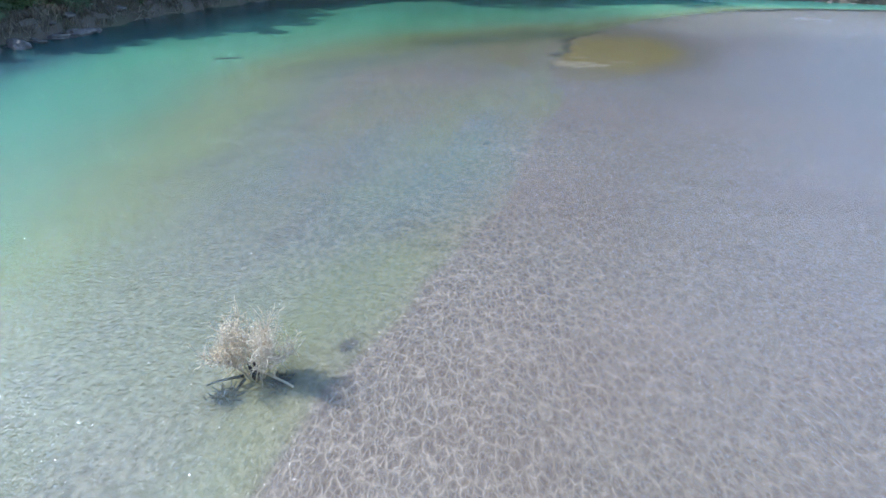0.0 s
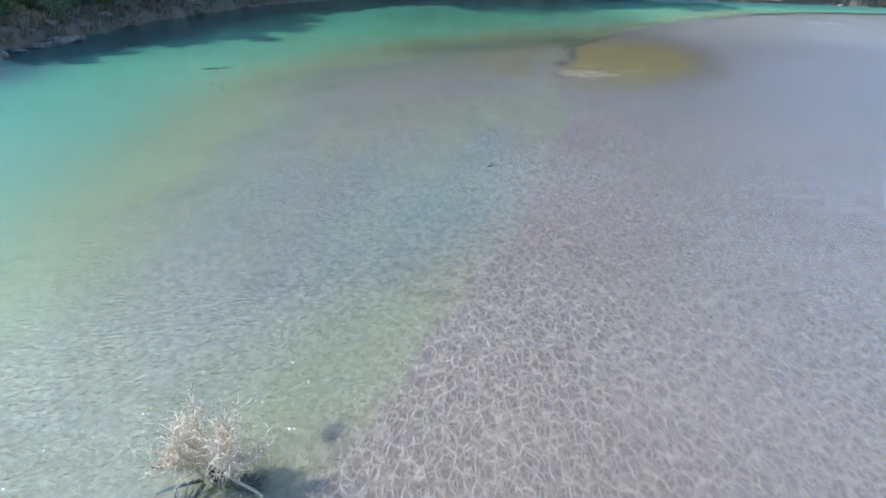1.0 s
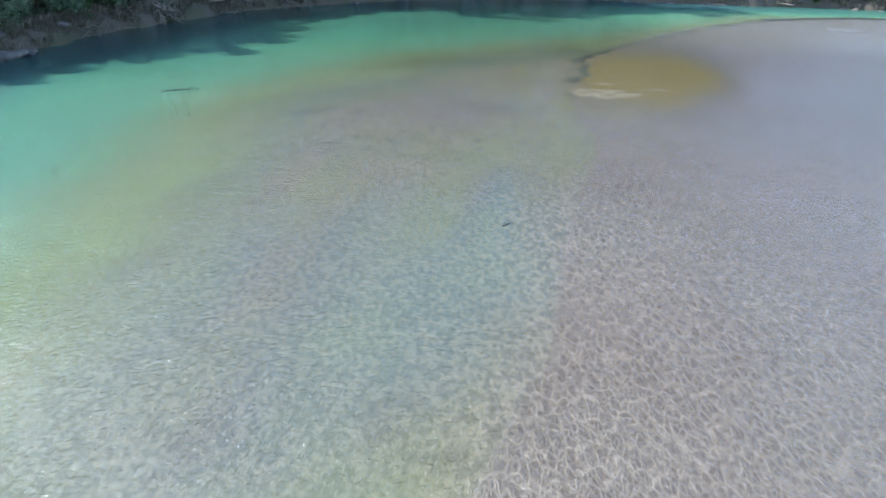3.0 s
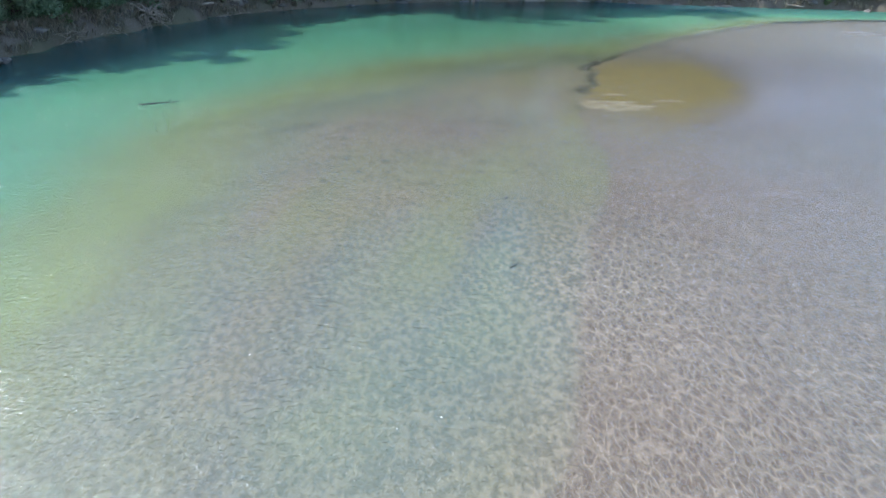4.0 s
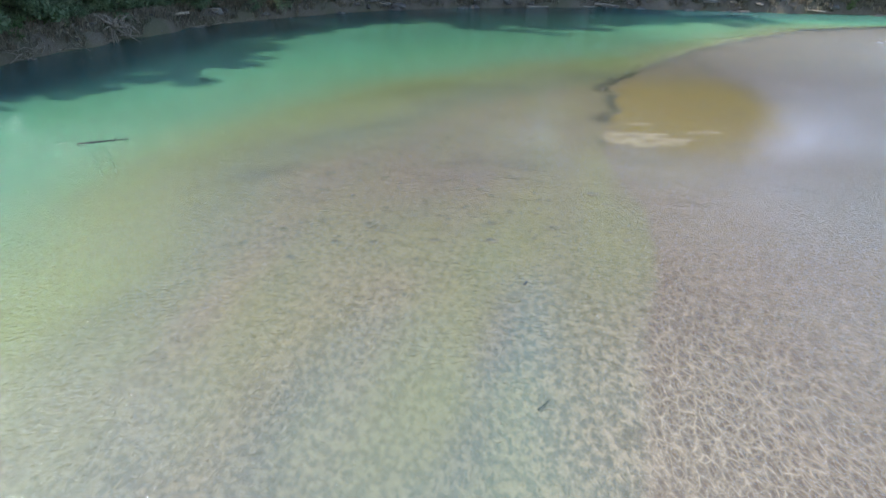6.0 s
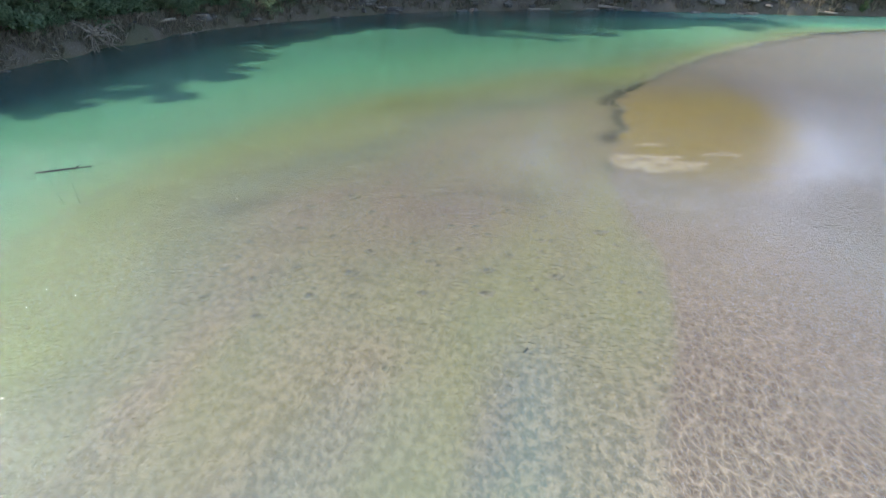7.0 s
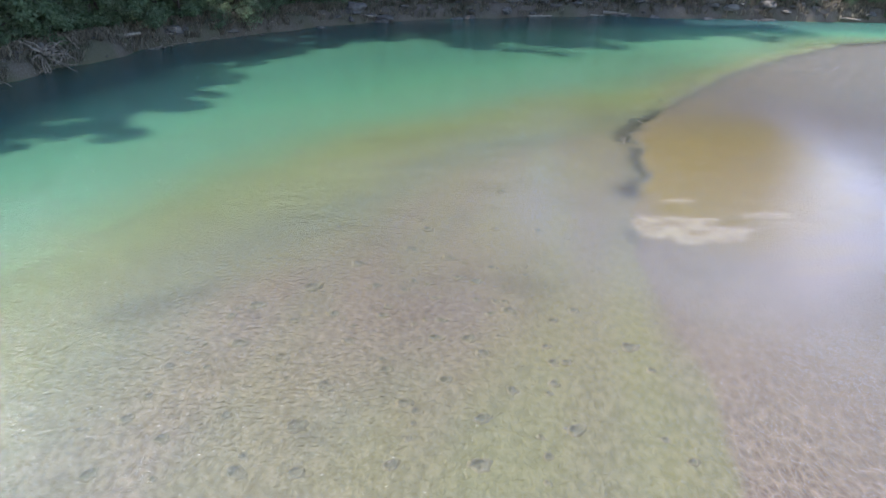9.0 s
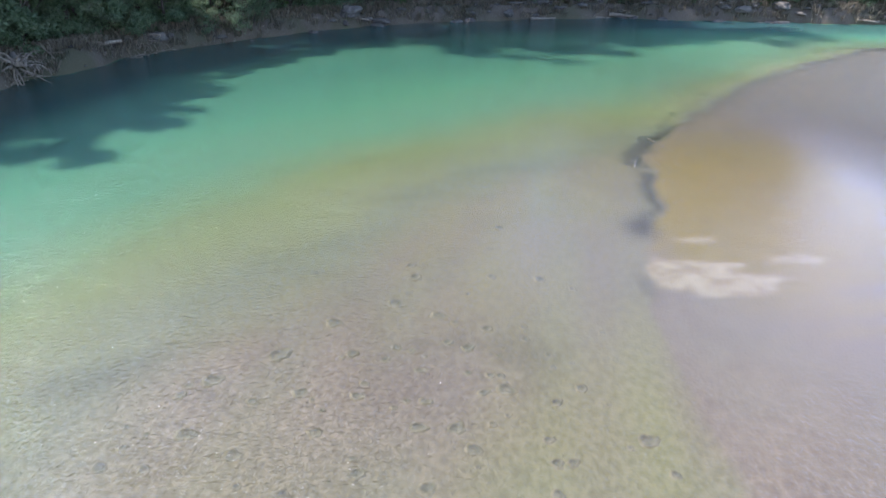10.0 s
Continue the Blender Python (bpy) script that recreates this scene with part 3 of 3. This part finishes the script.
# ---- the dead bush standing in the shallows ----
def make_dead_bush():
    rng = random.Random(4)
    x, y = -4.5, 11.4
    z = ground_z(x, y)
    bush = thing("dead_bush", "bleached leafless bush snagged in shallow water", "bush", pose(x, y, z) @ Matrix.Diagonal((0.9, 0.84, 1.14, 1)))
    base = -z - 0.18
    part("stump", tubes("stump", [stem(rng, (0.1, 0, -0.1), (-0.1, 0.1, 1), base + 0.4, 0.1, 0.05, 4, 0.1), stem(rng, (-0.05, 0.05, -0.1), (-0.35, -0.2, 1), base + 0.4, 0.07, 0.04, 4, 0.1)], WETWOOD, 8), bush, "dark wet stump under the bush")
    for k in range(13):
        w = math.tau * k / 13 + rng.uniform(-0.3, 0.3)
        out = rng.uniform(0.2, 0.75) if k % 3 else rng.uniform(0.5, 0.9)
        limb = stem(rng, (0.2 * math.cos(w), 0.15 * math.sin(w), base - 0.14), (math.cos(w) * out, math.sin(w) * out * 0.8, 1.0), rng.uniform(1.15, 1.5) if k % 3 else rng.uniform(0.9, 1.15), 0.03, 0.012, 7, 0.25, 0.1)
        paths = [limb]
        for q, r in limb[3:]:
            for _ in range(7):
                tw = stem(rng, q, (rng.uniform(-1, 1), rng.uniform(-1, 1), rng.uniform(-0.1, 1.8)), rng.uniform(0.3, 0.65), 0.012, 0.006, 5, 0.5, 0.0)
                paths.append(tw)
                for q2, _ in tw[2::2]:
                    paths.append(stem(rng, q2, (rng.uniform(-1, 1), rng.uniform(-1, 1), rng.uniform(-0.6, 0.9)), rng.uniform(0.12, 0.32), 0.007, 0.004, 3, 0.5))
        part("branch", tubes("branch", paths, DEADWOOD, 4), bush)
    fallen = stem(rng, (0.2, -0.1, base + 0.12), (1.0, -0.42, -0.02), 1.05, 0.035, 0.03, 5, 0.12)
    part("broken_branch", tubes("broken_branch", [fallen, stem(rng, fallen[2][0], (0.1, -0.3, 0.8), 0.35, 0.02, 0.012, 3, 0.2)], DEADWOOD, 6), bush, "pale broken branch lying at the water line")
    # the second mat is added where the bush only shades the water
    for cx, cy, reach in ((-0.62, -0.78, 0.42), (0.68, -0.28, 0.4)):
        mat = []
        for k in range(70):
            w = rng.uniform(0, math.tau)
            p0 = (cx + rng.gauss(0, 0.13), cy + rng.gauss(0, 0.12), base + rng.uniform(-0.2, 0.0))
            mat.append(stem(rng, p0, (math.cos(w), math.sin(w), rng.uniform(-0.35, 0.2)), reach * rng.uniform(0.4, 1.0), 0.022, 0.01, 4, 0.4))
        part("root_mat", tubes("root_mat", mat, WETWOOD, 5), bush, "blue-black mat of wet roots and bush shade just under the water")
    part("root", tubes("root", [stem(rng, (-0.3, -0.1, base - 0.03), (-1.0, -0.45, -0.1), 1.0, 0.045, 0.02, 6, 0.15), stem(rng, (-0.25, -0.2, base - 0.05), (-0.5, -0.9, -0.3), 0.7, 0.05, 0.02, 5, 0.2)], WETWOOD, 6), bush, "black wet root reaching into the water")


make_dead_bush()


# ---- hollows in the sand flats, dug by fish ----
def make_hollow(seed):
    """A shallow dish with a raised rim, darker inside, with shade painted on its far side."""
    rng = random.Random(seed)
    rings, seg = [(0.0, 0.0), (0.1, 0.0), (0.17, 0.008), (0.23, 0.016), (0.28, 0.012), (0.32, -0.01), (0.4, -0.05)], 14
    wob = [rng.uniform(0.8, 1.2) for _ in range(seg)]
    verts, faces = [(0, 0, 0.0)], []
    for r, h in rings[1:]:
        for s in range(seg):
            a = math.tau * s / seg
            verts.append((math.cos(a) * r * wob[s], math.sin(a) * r * wob[s], h + rng.uniform(-0.006, 0.006)))
    for s in range(seg):
        faces.append((0, 1 + s, 1 + (s + 1) % seg))
    for k in range(len(rings) - 2):
        for s in range(seg):
            i, j = 1 + k * seg + s, 1 + k * seg + (s + 1) % seg
            faces.append((i, i + seg, j + seg, j))
    me = mesh_of("sand_hollow", verts, faces, BED)
    weed_shade, silt = [0.25], [0.5]
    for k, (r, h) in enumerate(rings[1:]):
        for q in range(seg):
            # crescent on the far side: the rim's shade as vertex colour mask
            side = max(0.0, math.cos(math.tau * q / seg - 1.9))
            weed_shade.append((0.3 + 0.25 * side, 0.25 + 0.6 * side, 0.05 + 0.6 * side, 0.2 * side, 0.0, 0.0)[k])
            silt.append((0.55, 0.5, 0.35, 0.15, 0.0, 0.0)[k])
    count = len(verts)
    for key, values in dict(weed_shade=weed_shade, silt=silt, olive=[0.46] * count, caustic_gain=[0.55] * count).items():
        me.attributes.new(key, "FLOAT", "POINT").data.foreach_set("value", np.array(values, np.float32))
    return tagged(new("sand_hollow", me), "shallow dark hollow dug in the sandy river bed", "hollow", "hollows in the sand flat")


HOLLOWS = [(-0.9, 49.1), (-2.8, 47.9), (-4.2, 46.3), (-0.3, 50.7), (2.5, 50.7), (4.2, 50.5), (0.6, 48.3), (2.1, 47.6), (-0.7, 46.7), (-2.0, 46.3), (-5.8, 45.2),
           (-3.2, 44.7), (-1.6, 44.5), (1.1, 43.4), (-4.4, 42.5), (-1.3, 42.0), (0.4, 41.6), (3.5, 42.3), (0.1, 43.4), (-2.5, 43.2), (3.1, 54.6), (5.3, 49.9),
           (5.9, 43.0), (4.6, 44.9), (-7.5, 42.2), (-6.4, 42.1), (-5.8, 43.2), (-0.5, 51.5), (1.5, 42.7), (2.2, 41.2), (-2.9, 41.3), (-5.3, 40.3), (-7.8, 40.2),
           (-6.6, 39.5), (-3.4, 39.9), (1.3, 40.2), (-0.7, 40.7), (-7.9, 38.5), (-4.5, 38.5), (-3.1, 38.5), (-0.9, 38.7), (1.2, 38.7), (3.7, 39.8), (-7.6, 41.0),
           (1.5, 46.7), (3.3, 47.1), (2.5, 44.8), (-6.5, 44.6), (-5.9, 37.4)]
rng = random.Random(11)
PICKED = len(HOLLOWS)
for _ in range(90):
    HOLLOWS.append((rng.gauss(-1.0, 4.4), rng.gauss(43.5, 4.0)))
kinds = [make_hollow(k) for k in range(4)]
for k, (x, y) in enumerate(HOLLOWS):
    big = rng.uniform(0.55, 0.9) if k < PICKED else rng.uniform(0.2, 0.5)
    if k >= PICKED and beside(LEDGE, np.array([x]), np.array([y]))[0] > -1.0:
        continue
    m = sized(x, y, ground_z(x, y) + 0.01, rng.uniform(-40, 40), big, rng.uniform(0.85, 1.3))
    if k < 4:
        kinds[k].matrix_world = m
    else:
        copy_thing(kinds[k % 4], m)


# ---- sunken wood ----
def sunken(name, label, x, y, turn, length, radius, mat, seed, twigs=2):
    rng = random.Random(seed)
    log = stem(rng, (-length / 2, 0, radius * 0.7), (1, 0, 0), length, radius, radius * 0.5, 6, 0.1)
    ob = thing(name, label, "log", pose(x, y, ground_z(x, y), 0, 0, turn))
    trunk = part("trunk", tubes("trunk", [log], mat, 8), ob)
    for k in range(twigs):
        q = log[2 + k * 2 % 5][0]
        part("branch", tubes("branch", [stem(rng, q, (rng.uniform(-0.3, 1), rng.choice((-1, 1)), 0.3), length * 0.3, radius * 0.4, radius * 0.15, 4, 0.2)], mat, 5), trunk)


def make_snag_log(x, y, turn):
    """A waterlogged trunk just awash, propped on its own limbs."""
    rng = random.Random(1)
    z = ground_z(x, y)
    ob = thing("sunken_log", "dark waterlogged trunk lying awash in the green water", "log", pose(x, y, 0.0, 0, 0, turn))
    log = stem(rng, (-1.1, 0, -0.1), (1, 0, 0.03), 2.3, 0.13, 0.06, 6, 0.09)
    trunk = part("trunk", tubes("trunk", [log], WETWOOD, 8), ob)
    for k in (1, 3):
        part("limb", tubes("limb", [[(log[k][0], 0.06), (log[k][0] + Vector((0.2, 0.15 - 0.1 * k, z * 0.5)), 0.05), (log[k][0] + Vector((0.3, 0.2 - 0.15 * k, z + 0.05)), 0.04)]], WETWOOD, 6), trunk)
    for k in (2, 4, 5):
        part("branch", tubes("branch", [stem(rng, log[k][0], (0.6, rng.choice((-1, 1)) * 0.6, 0.12), 0.7, 0.04, 0.012, 4, 0.25)], WETWOOD, 5), trunk)


make_snag_log(-18.0, 48.4, 18)
sunken("sunken_branch", "short dark branch lying on the sandy bed", 2.0, 30.4, 40, 0.65, 0.035, WETWOOD, 2, 1)
sunken("sunken_branch", "short dark branch lying on the sandy bed", 2.2, 36.0, 60, 0.5, 0.03, WETWOOD, 3, 1)
for k, (x, y) in enumerate([(10.9, 62.0), (13.2, 66.6)]):
    sunken("sunken_branch", "pale bare branch caught on the edge of the sand bar", x, y, 70 + 50 * k, 1.0, 0.035, DRIFT, 20 + k, 2)


def make_weed(seed):
    """A clump of dark water weed: a low uneven mound with ragged leaves."""
    bm = bmesh.new()
    bmesh.ops.create_icosphere(bm, subdivisions=3, radius=0.5)
    off = Vector((seed * 3.1, seed * 7.7, 1.3))
    for v in bm.verts:
        d = v.co.normalized()
        f = 1 + 0.6 * noise.noise(d * 1.7 + off) + 0.35 * noise.noise(d * 4.0 + off)
        v.co = Vector((d.x * 0.6 * f, d.y * 0.45 * f, max(d.z, -0.1) * 0.07 * f))
    me = bpy.data.meshes.new("weed_shade")
    bm.to_mesh(me)
    bm.free()
    me.materials.append(WEED)
    ob = thing("weed_clump", "dark brown water weed on the drowned edge of the sand bar", "water weed", group="weed along the sand bar")
    part("mound", me, ob)
    nr = np.random.RandomState(seed)
    clumps = [((nr.uniform(-0.5, 0.5), nr.uniform(-0.4, 0.4), 0.08), 0.22) for _ in range(9)]
    part("leaves", foliage("leaves", nr, clumps, WEED_LEAF, 24, 0.05), ob)
    return ob


WEED = make_stone("brown_weed_and_silt", (0.085, 0.06, 0.035), (0.15, 0.11, 0.066), 0.02)
WEED_LEAF = make_leaf("brown_weed_leaves", (0.08, 0.058, 0.034), (0.16, 0.12, 0.07), (0.1, 0.08, 0.05))
weeds = [make_weed(k) for k in range(4)]
rng = random.Random(17)
WEEDS = [(9.0, 54.7, 0.9), (8.7, 53.9, 0.5), (10.5, 58.4, 0.45), (11.0, 60.4, 0.8), (11.0, 61.6, 1.1), (11.2, 62.8, 1.1), (11.8, 64.0, 1.1), (12.6, 65.4, 1.0), (13.4, 66.9, 1.1), (14.4, 68.4, 1.0), (15.3, 69.9, 0.8),
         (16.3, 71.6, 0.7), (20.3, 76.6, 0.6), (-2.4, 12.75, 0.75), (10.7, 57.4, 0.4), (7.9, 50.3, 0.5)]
for k, (x, y, big) in enumerate(WEEDS):
    m = sized(x, y, min(ground_z(x, y), -0.3), rng.uniform(0, 360), big * 1.25, 1.0, 1.0, 0.4)
    if k < 4:
        weeds[k].matrix_world = m
    else:
        copy_thing(weeds[k % 4], m)

# ---- the wooded bank ----
rng = random.Random(3)
trees = [make_tree(31, 24, 6.0, 0.12, LEAF, "tall dark green broadleaf tree on the river bank"), make_tree(32, 21, 6.4, 0.1, LEAF, "broad dark green tree leaning over the bank"),
         make_tree(33, 14, 5.0, 0.08, LEAF, "middling green tree above the shore"), make_tree(34, 9, 3.8, 0.06, LEAF_LIGHT, "small light green tree above the shore"),
         make_tree(35, 6.5, 3.0, 0.0, LEAF, "low bushy green tree with leaves to the ground"),
         make_tree(36, 29, 6.0, 0.2, LEAF, "very tall dark green tree at the water edge")]
# kind, metres along the bank, metres inland, size
TREES = [(1, 162.0, 2.6, 1.35), (0, 165.0, 3.0, 1.25), (1, 167.5, 4.0, 1.4), (0, 176.5, 2.6, 1.3), (5, 179.5, 3.2, 1.15), (0, 182.0, 3.0, 1.25)]
s = 96.0
while s < 285:
    x, y, dx, dy = along(BANK, s)
    if s < 110:
        TREES += [(4, s, rng.uniform(2.5, 3.5), rng.uniform(0.75, 0.9)), (4, s + 2, rng.uniform(7, 9), 0.8)]
        s += rng.uniform(2.2, 3.0)
    elif s < 120:
        TREES += [(3, s, rng.uniform(2.2, 3.2), rng.uniform(0.95, 1.1)), (4, s + 2, rng.uniform(6, 9), 0.9)]
        s += rng.uniform(2.2, 3.0)
    elif s < 153:
        TREES += [(2, s, rng.uniform(2.2, 3.6), rng.uniform(1.05, 1.22) - 0.2 * (s < 127)), (4, s + 1.5, rng.uniform(2.0, 3.5), 1.2), (3, s + 2, rng.uniform(9, 14), 1.0)]
        s += rng.uniform(2.8, 3.6)
    elif s < 194:
        TREES += [(4, s, rng.uniform(2.2, 5), rng.uniform(0.7, 0.9)), (3, s + 1.5, rng.uniform(8, 11), 0.9), (2, s + 2, rng.uniform(16, 22), 0.95)]
        s += rng.uniform(3.0, 4.0)
    else:
        TREES += [(rng.choice((2, 2, 3)) if x < 34 else 4, s, rng.uniform(1.4, 2.8), rng.uniform(0.8, 1.0)), (4, s + 2.5, rng.uniform(1.2, 2.2), rng.uniform(0.8, 1.0)), (4, s + rng.uniform(0, 5), rng.uniform(6, 10), 1.0),
                  (3, s + 2, rng.uniform(7, 11), 0.9)] + ([(rng.choice((1, 2)), s - 1.5, rng.uniform(14, 22), 1.0)] if x < 57 else [])
        s += rng.uniform(4.0, 5.5)
used = set()
for kind, s, back, big in TREES:
    x, y = inland(s, back)
    m = sized(x, y, ground_z(x, y), rng.uniform(0, 360), big)
    if kind in used:
        copy_thing(trees[kind], m)
    else:
        trees[kind].matrix_world = m
        used.add(kind)

shrubs = [make_shrub(41, 2.6, LEAF, "dark green leafy shrub on the earthy bank"), make_shrub(42, 1.8, LEAF_LIGHT, "low light green shrub near the water"), make_shrub(43, 3.4, LEAF, "tall dense green shrub on the bank")]
k, s = 0, 100.0
while s < 275:
    thick = s < 122 or s > 222
    back = rng.uniform(0.9, 6.0) if thick else rng.uniform(0.8, 4.5)
    x, y = inland(s, back)
    m = sized(x, y, ground_z(x, y), rng.uniform(0, 360), rng.uniform(0.7, 1.25))
    kind = rng.choice((0, 0, 1, 2, 2))
    if k < 3:
        shrubs[k].matrix_world = m
    else:
        copy_thing(shrubs[kind], m)
    k += 1
    s += rng.uniform(0.7, 1.6) if thick else rng.uniform(1.0, 2.4)

rocks = [make_rock(k) for k in range(5)]
k = 0
for _ in range(170):
    s = rng.choice((rng.uniform(95, 290), rng.uniform(168, 232)))
    back = rng.uniform(-0.6, 1.6)
    x, y = inland(s, back)
    m = sized(x, y, max(ground_z(x, y), -0.15) + 0.08, rng.uniform(0, 360), rng.uniform(0.35, 1.3) * (1.25 if rng.random() < 0.15 else 0.8), rng.uniform(0.8, 1.5), rng.uniform(0.8, 1.2), rng.uniform(0.7, 1.2))
    if k < 5:
        rocks[k].matrix_world = m
    else:
        copy_thing(rocks[k % 5], m)
    k += 1
for x, y, big in [(-36.3, 50.6, 1.7), (-36.0, 53.0, 1.3), (-35.8, 55.4, 2.0), (-35.0, 57.5, 1.1), (-34.6, 59.4, 0.9), (-36.9, 48.0, 1.2)]:
    copy_thing(rocks[k % 5], sized(x, y, 0.12, 40 * k, big, 1.2))
    k += 1


def waterline(s, above=0.0):
    """The point on the shore at s metres along the bank where the ground stands the given height above the water."""
    for k in range(120):
        x, y = inland(s, -3.0 + 0.06 * k)
        if ground_z(x, y) > above:
            break
    return x, y


def drift_root(x, y, turn, size, seed, label):
    """An uprooted stump with bent roots."""
    rng = random.Random(seed)
    ob = thing("driftwood_stump", label, "driftwood", sized(x, y, ground_z(x, y) + 0.1, turn, size))
    trunk = part("trunk", tubes("trunk", [stem(rng, (1.1, 0, 1.0), (-1, 0, -0.2), 2.0, 0.12, 0.2, 5, 0.1)], DRIFT, 9), ob)
    for k in range(15):
        w = math.tau * k / 15 + rng.uniform(-0.25, 0.25)
        thick = rng.uniform(0.03, 0.075)
        r = stem(rng, (-0.8 + rng.uniform(-0.15, 0.2), 0.16 * math.cos(w), 0.65 + 0.16 * math.sin(w)), (-0.35, math.cos(w), math.sin(w) * 0.9 - 0.35), rng.uniform(0.7, 1.6), thick, 0.015, 7, 0.42, -0.25)
        fork = [stem(rng, r[j][0], (rng.uniform(-1, 1), rng.uniform(-1, 1), rng.uniform(-1, 0.5)), rng.uniform(0.35, 0.8), thick * 0.5, 0.008, 5, 0.4, -0.2) for j in (2, 3, 5)]
        part("root", tubes("root", [r] + fork, DRIFT, 6), trunk)


drift_root(*waterline(139.0, 0.2), 125, 1.6, 61, "bleached uprooted stump with tangled roots on the shore")
drift_root(*waterline(147.2, 0.5), 20, 1.0, 62, "weathered stump with bent roots above the shore")
drift_root(*waterline(151.5, 0.6), -30, 0.9, 63, "pale broken stump lying on the bank")


def shore_log(x, y, turn, length, radius, seed):
    rng = random.Random(seed)
    ob = thing("driftwood_log", "bleached driftwood log stranded along the shore", "log", pose(x, y, max(ground_z(x, y), 0) + radius * 0.8, 0, 0, turn), "stranded logs")
    log = stem(rng, (-length / 2, 0, 0), (1, 0, 0), length, radius, radius * 0.6, 7, 0.06)
    trunk = part("trunk", tubes("trunk", [log], DRIFT, 9), ob)
    for k in (2, 4):
        part("branch", tubes("branch", [stem(rng, log[k][0], (0.5, rng.choice((-1, 1)), 0.4), length * 0.2, radius * 0.45, radius * 0.2, 4, 0.2)], DRIFT, 6), trunk)


for x, y, turn, length, radius in [(20.5, 112.2, 4, 5.5, 0.17), (24.6, 112.4, -3, 6.0, 0.2), (28.5, 112.0, -8, 4.0, 0.15), (38.5, 110.9, -5, 5.0, 0.2), (35.2, 111.3, -3, 2.5, 0.13), (-20.0, 98.8, 42, 3.2, 0.14),
                                   (-22.6, 95.4, 48, 2.4, 0.12), (-9.5, 104.6, 15, 3.0, 0.13), (-35.3, 57.0, 75, 2.0, 0.16), (13.0, 111.0, 10, 3.2, 0.15), (51.0, 107.9, -20, 3.5, 0.16)]:
    shore_log(x, y, turn, length, radius, int(x * 7 + 500))


# ---- stranded branches in the tangle along the shore ----
def make_snag(seed):
    rng = random.Random(seed)
    ob = thing("driftwood_branch", "bare grey branch tangled on the muddy shore", "driftwood", group="stranded branches")
    main = stem(rng, (-0.8, 0, 0.05), (1, 0.1, 0.25), 1.9, 0.05, 0.015, 6, 0.25)
    limb = part("stem", tubes("stem", [main], DRIFT, 6), ob)
    for q, _ in main[1:5]:
        part("twig", tubes("twig", [stem(rng, q, (rng.uniform(-0.5, 1), rng.choice((-1, 1)) * 0.7, rng.uniform(-0.2, 0.9)), rng.uniform(0.5, 1.0), 0.025, 0.008, 4, 0.3)], DRIFT, 5), limb)
    return ob


snags = [make_snag(70 + k) for k in range(4)]
for k in range(150):
    s = rng.uniform(112, 250) if k % 3 else rng.uniform(128, 165)
    x, y = inland(s, rng.uniform(-0.1, 2.2))
    m = sized(x, y, max(ground_z(x, y), 0.0), rng.uniform(0, 360), rng.uniform(0.5, 1.5), tilt=rng.uniform(-25, 25))
    if k < 4:
        snags[k].matrix_world = m
    else:
        copy_thing(snags[k % 4], m)


# ---- woods on the hill behind the bank ----
def make_woods():
    pr, nr = random.Random(21), np.random.RandomState(21)
    clumps = []
    while len(clumps) < 1900:
        s, back = pr.uniform(150, 330), pr.uniform(16, 95)
        x, y = inland(s, back)
        if y > 108 and x < 64:
            z = ground_z(x, y)
            clumps.append((Vector((x, y, z + pr.uniform(2.5, 14.0))), pr.uniform(1.8, 3.4)))
    tagged(new("woods", foliage("woods", nr, clumps, LEAF, 90, 0.6)), "dense dark green woodland on the hillside", "woods", kind="stuff")


make_woods()


# ---- dry grass on the bank ----
def make_grass():
    nr = np.random.RandomState(5)
    verts, faces = [], []
    pr = random.Random(8)
    for _ in range(4600):
        s, back = pr.uniform(100, 280), pr.uniform(0.5, 8.0)
        if pr.random() < 0.65:
            s, back = pr.uniform(106, 262), pr.uniform(-0.4, 2.2)
        x, y = inland(s, back)
        z = ground_z(x, y)
        if z < 0.05:
            continue
        for _ in range(12):
            w, tall, lean = pr.uniform(0, math.tau), pr.uniform(0.3, 0.95), pr.uniform(0.1, 0.7)
            bx, by = x + pr.gauss(0, 0.16), y + pr.gauss(0, 0.16)
            cx, cy = math.cos(w), math.sin(w)
            i = len(verts)
            verts += [(bx - cy * 0.02, by + cx * 0.02, z - 0.05), (bx + cy * 0.02, by - cx * 0.02, z - 0.05),
                      (bx + cx * lean * 0.4 * tall + cy * 0.014, by + cy * lean * 0.4 * tall - cx * 0.014, z + tall * 0.7), (bx + cx * lean * 0.9 * tall, by + cy * lean * 0.9 * tall, z + tall * (1 - 0.3 * lean))]
            faces += [(i, i + 1, i + 2), (i, i + 2, i + 3)]
    ob = new("grass", mesh_of("grass", verts, faces, STRAW, False))
    tagged(ob, "dry yellowish grass tufts on the bank", "grass", kind="stuff")


make_grass()
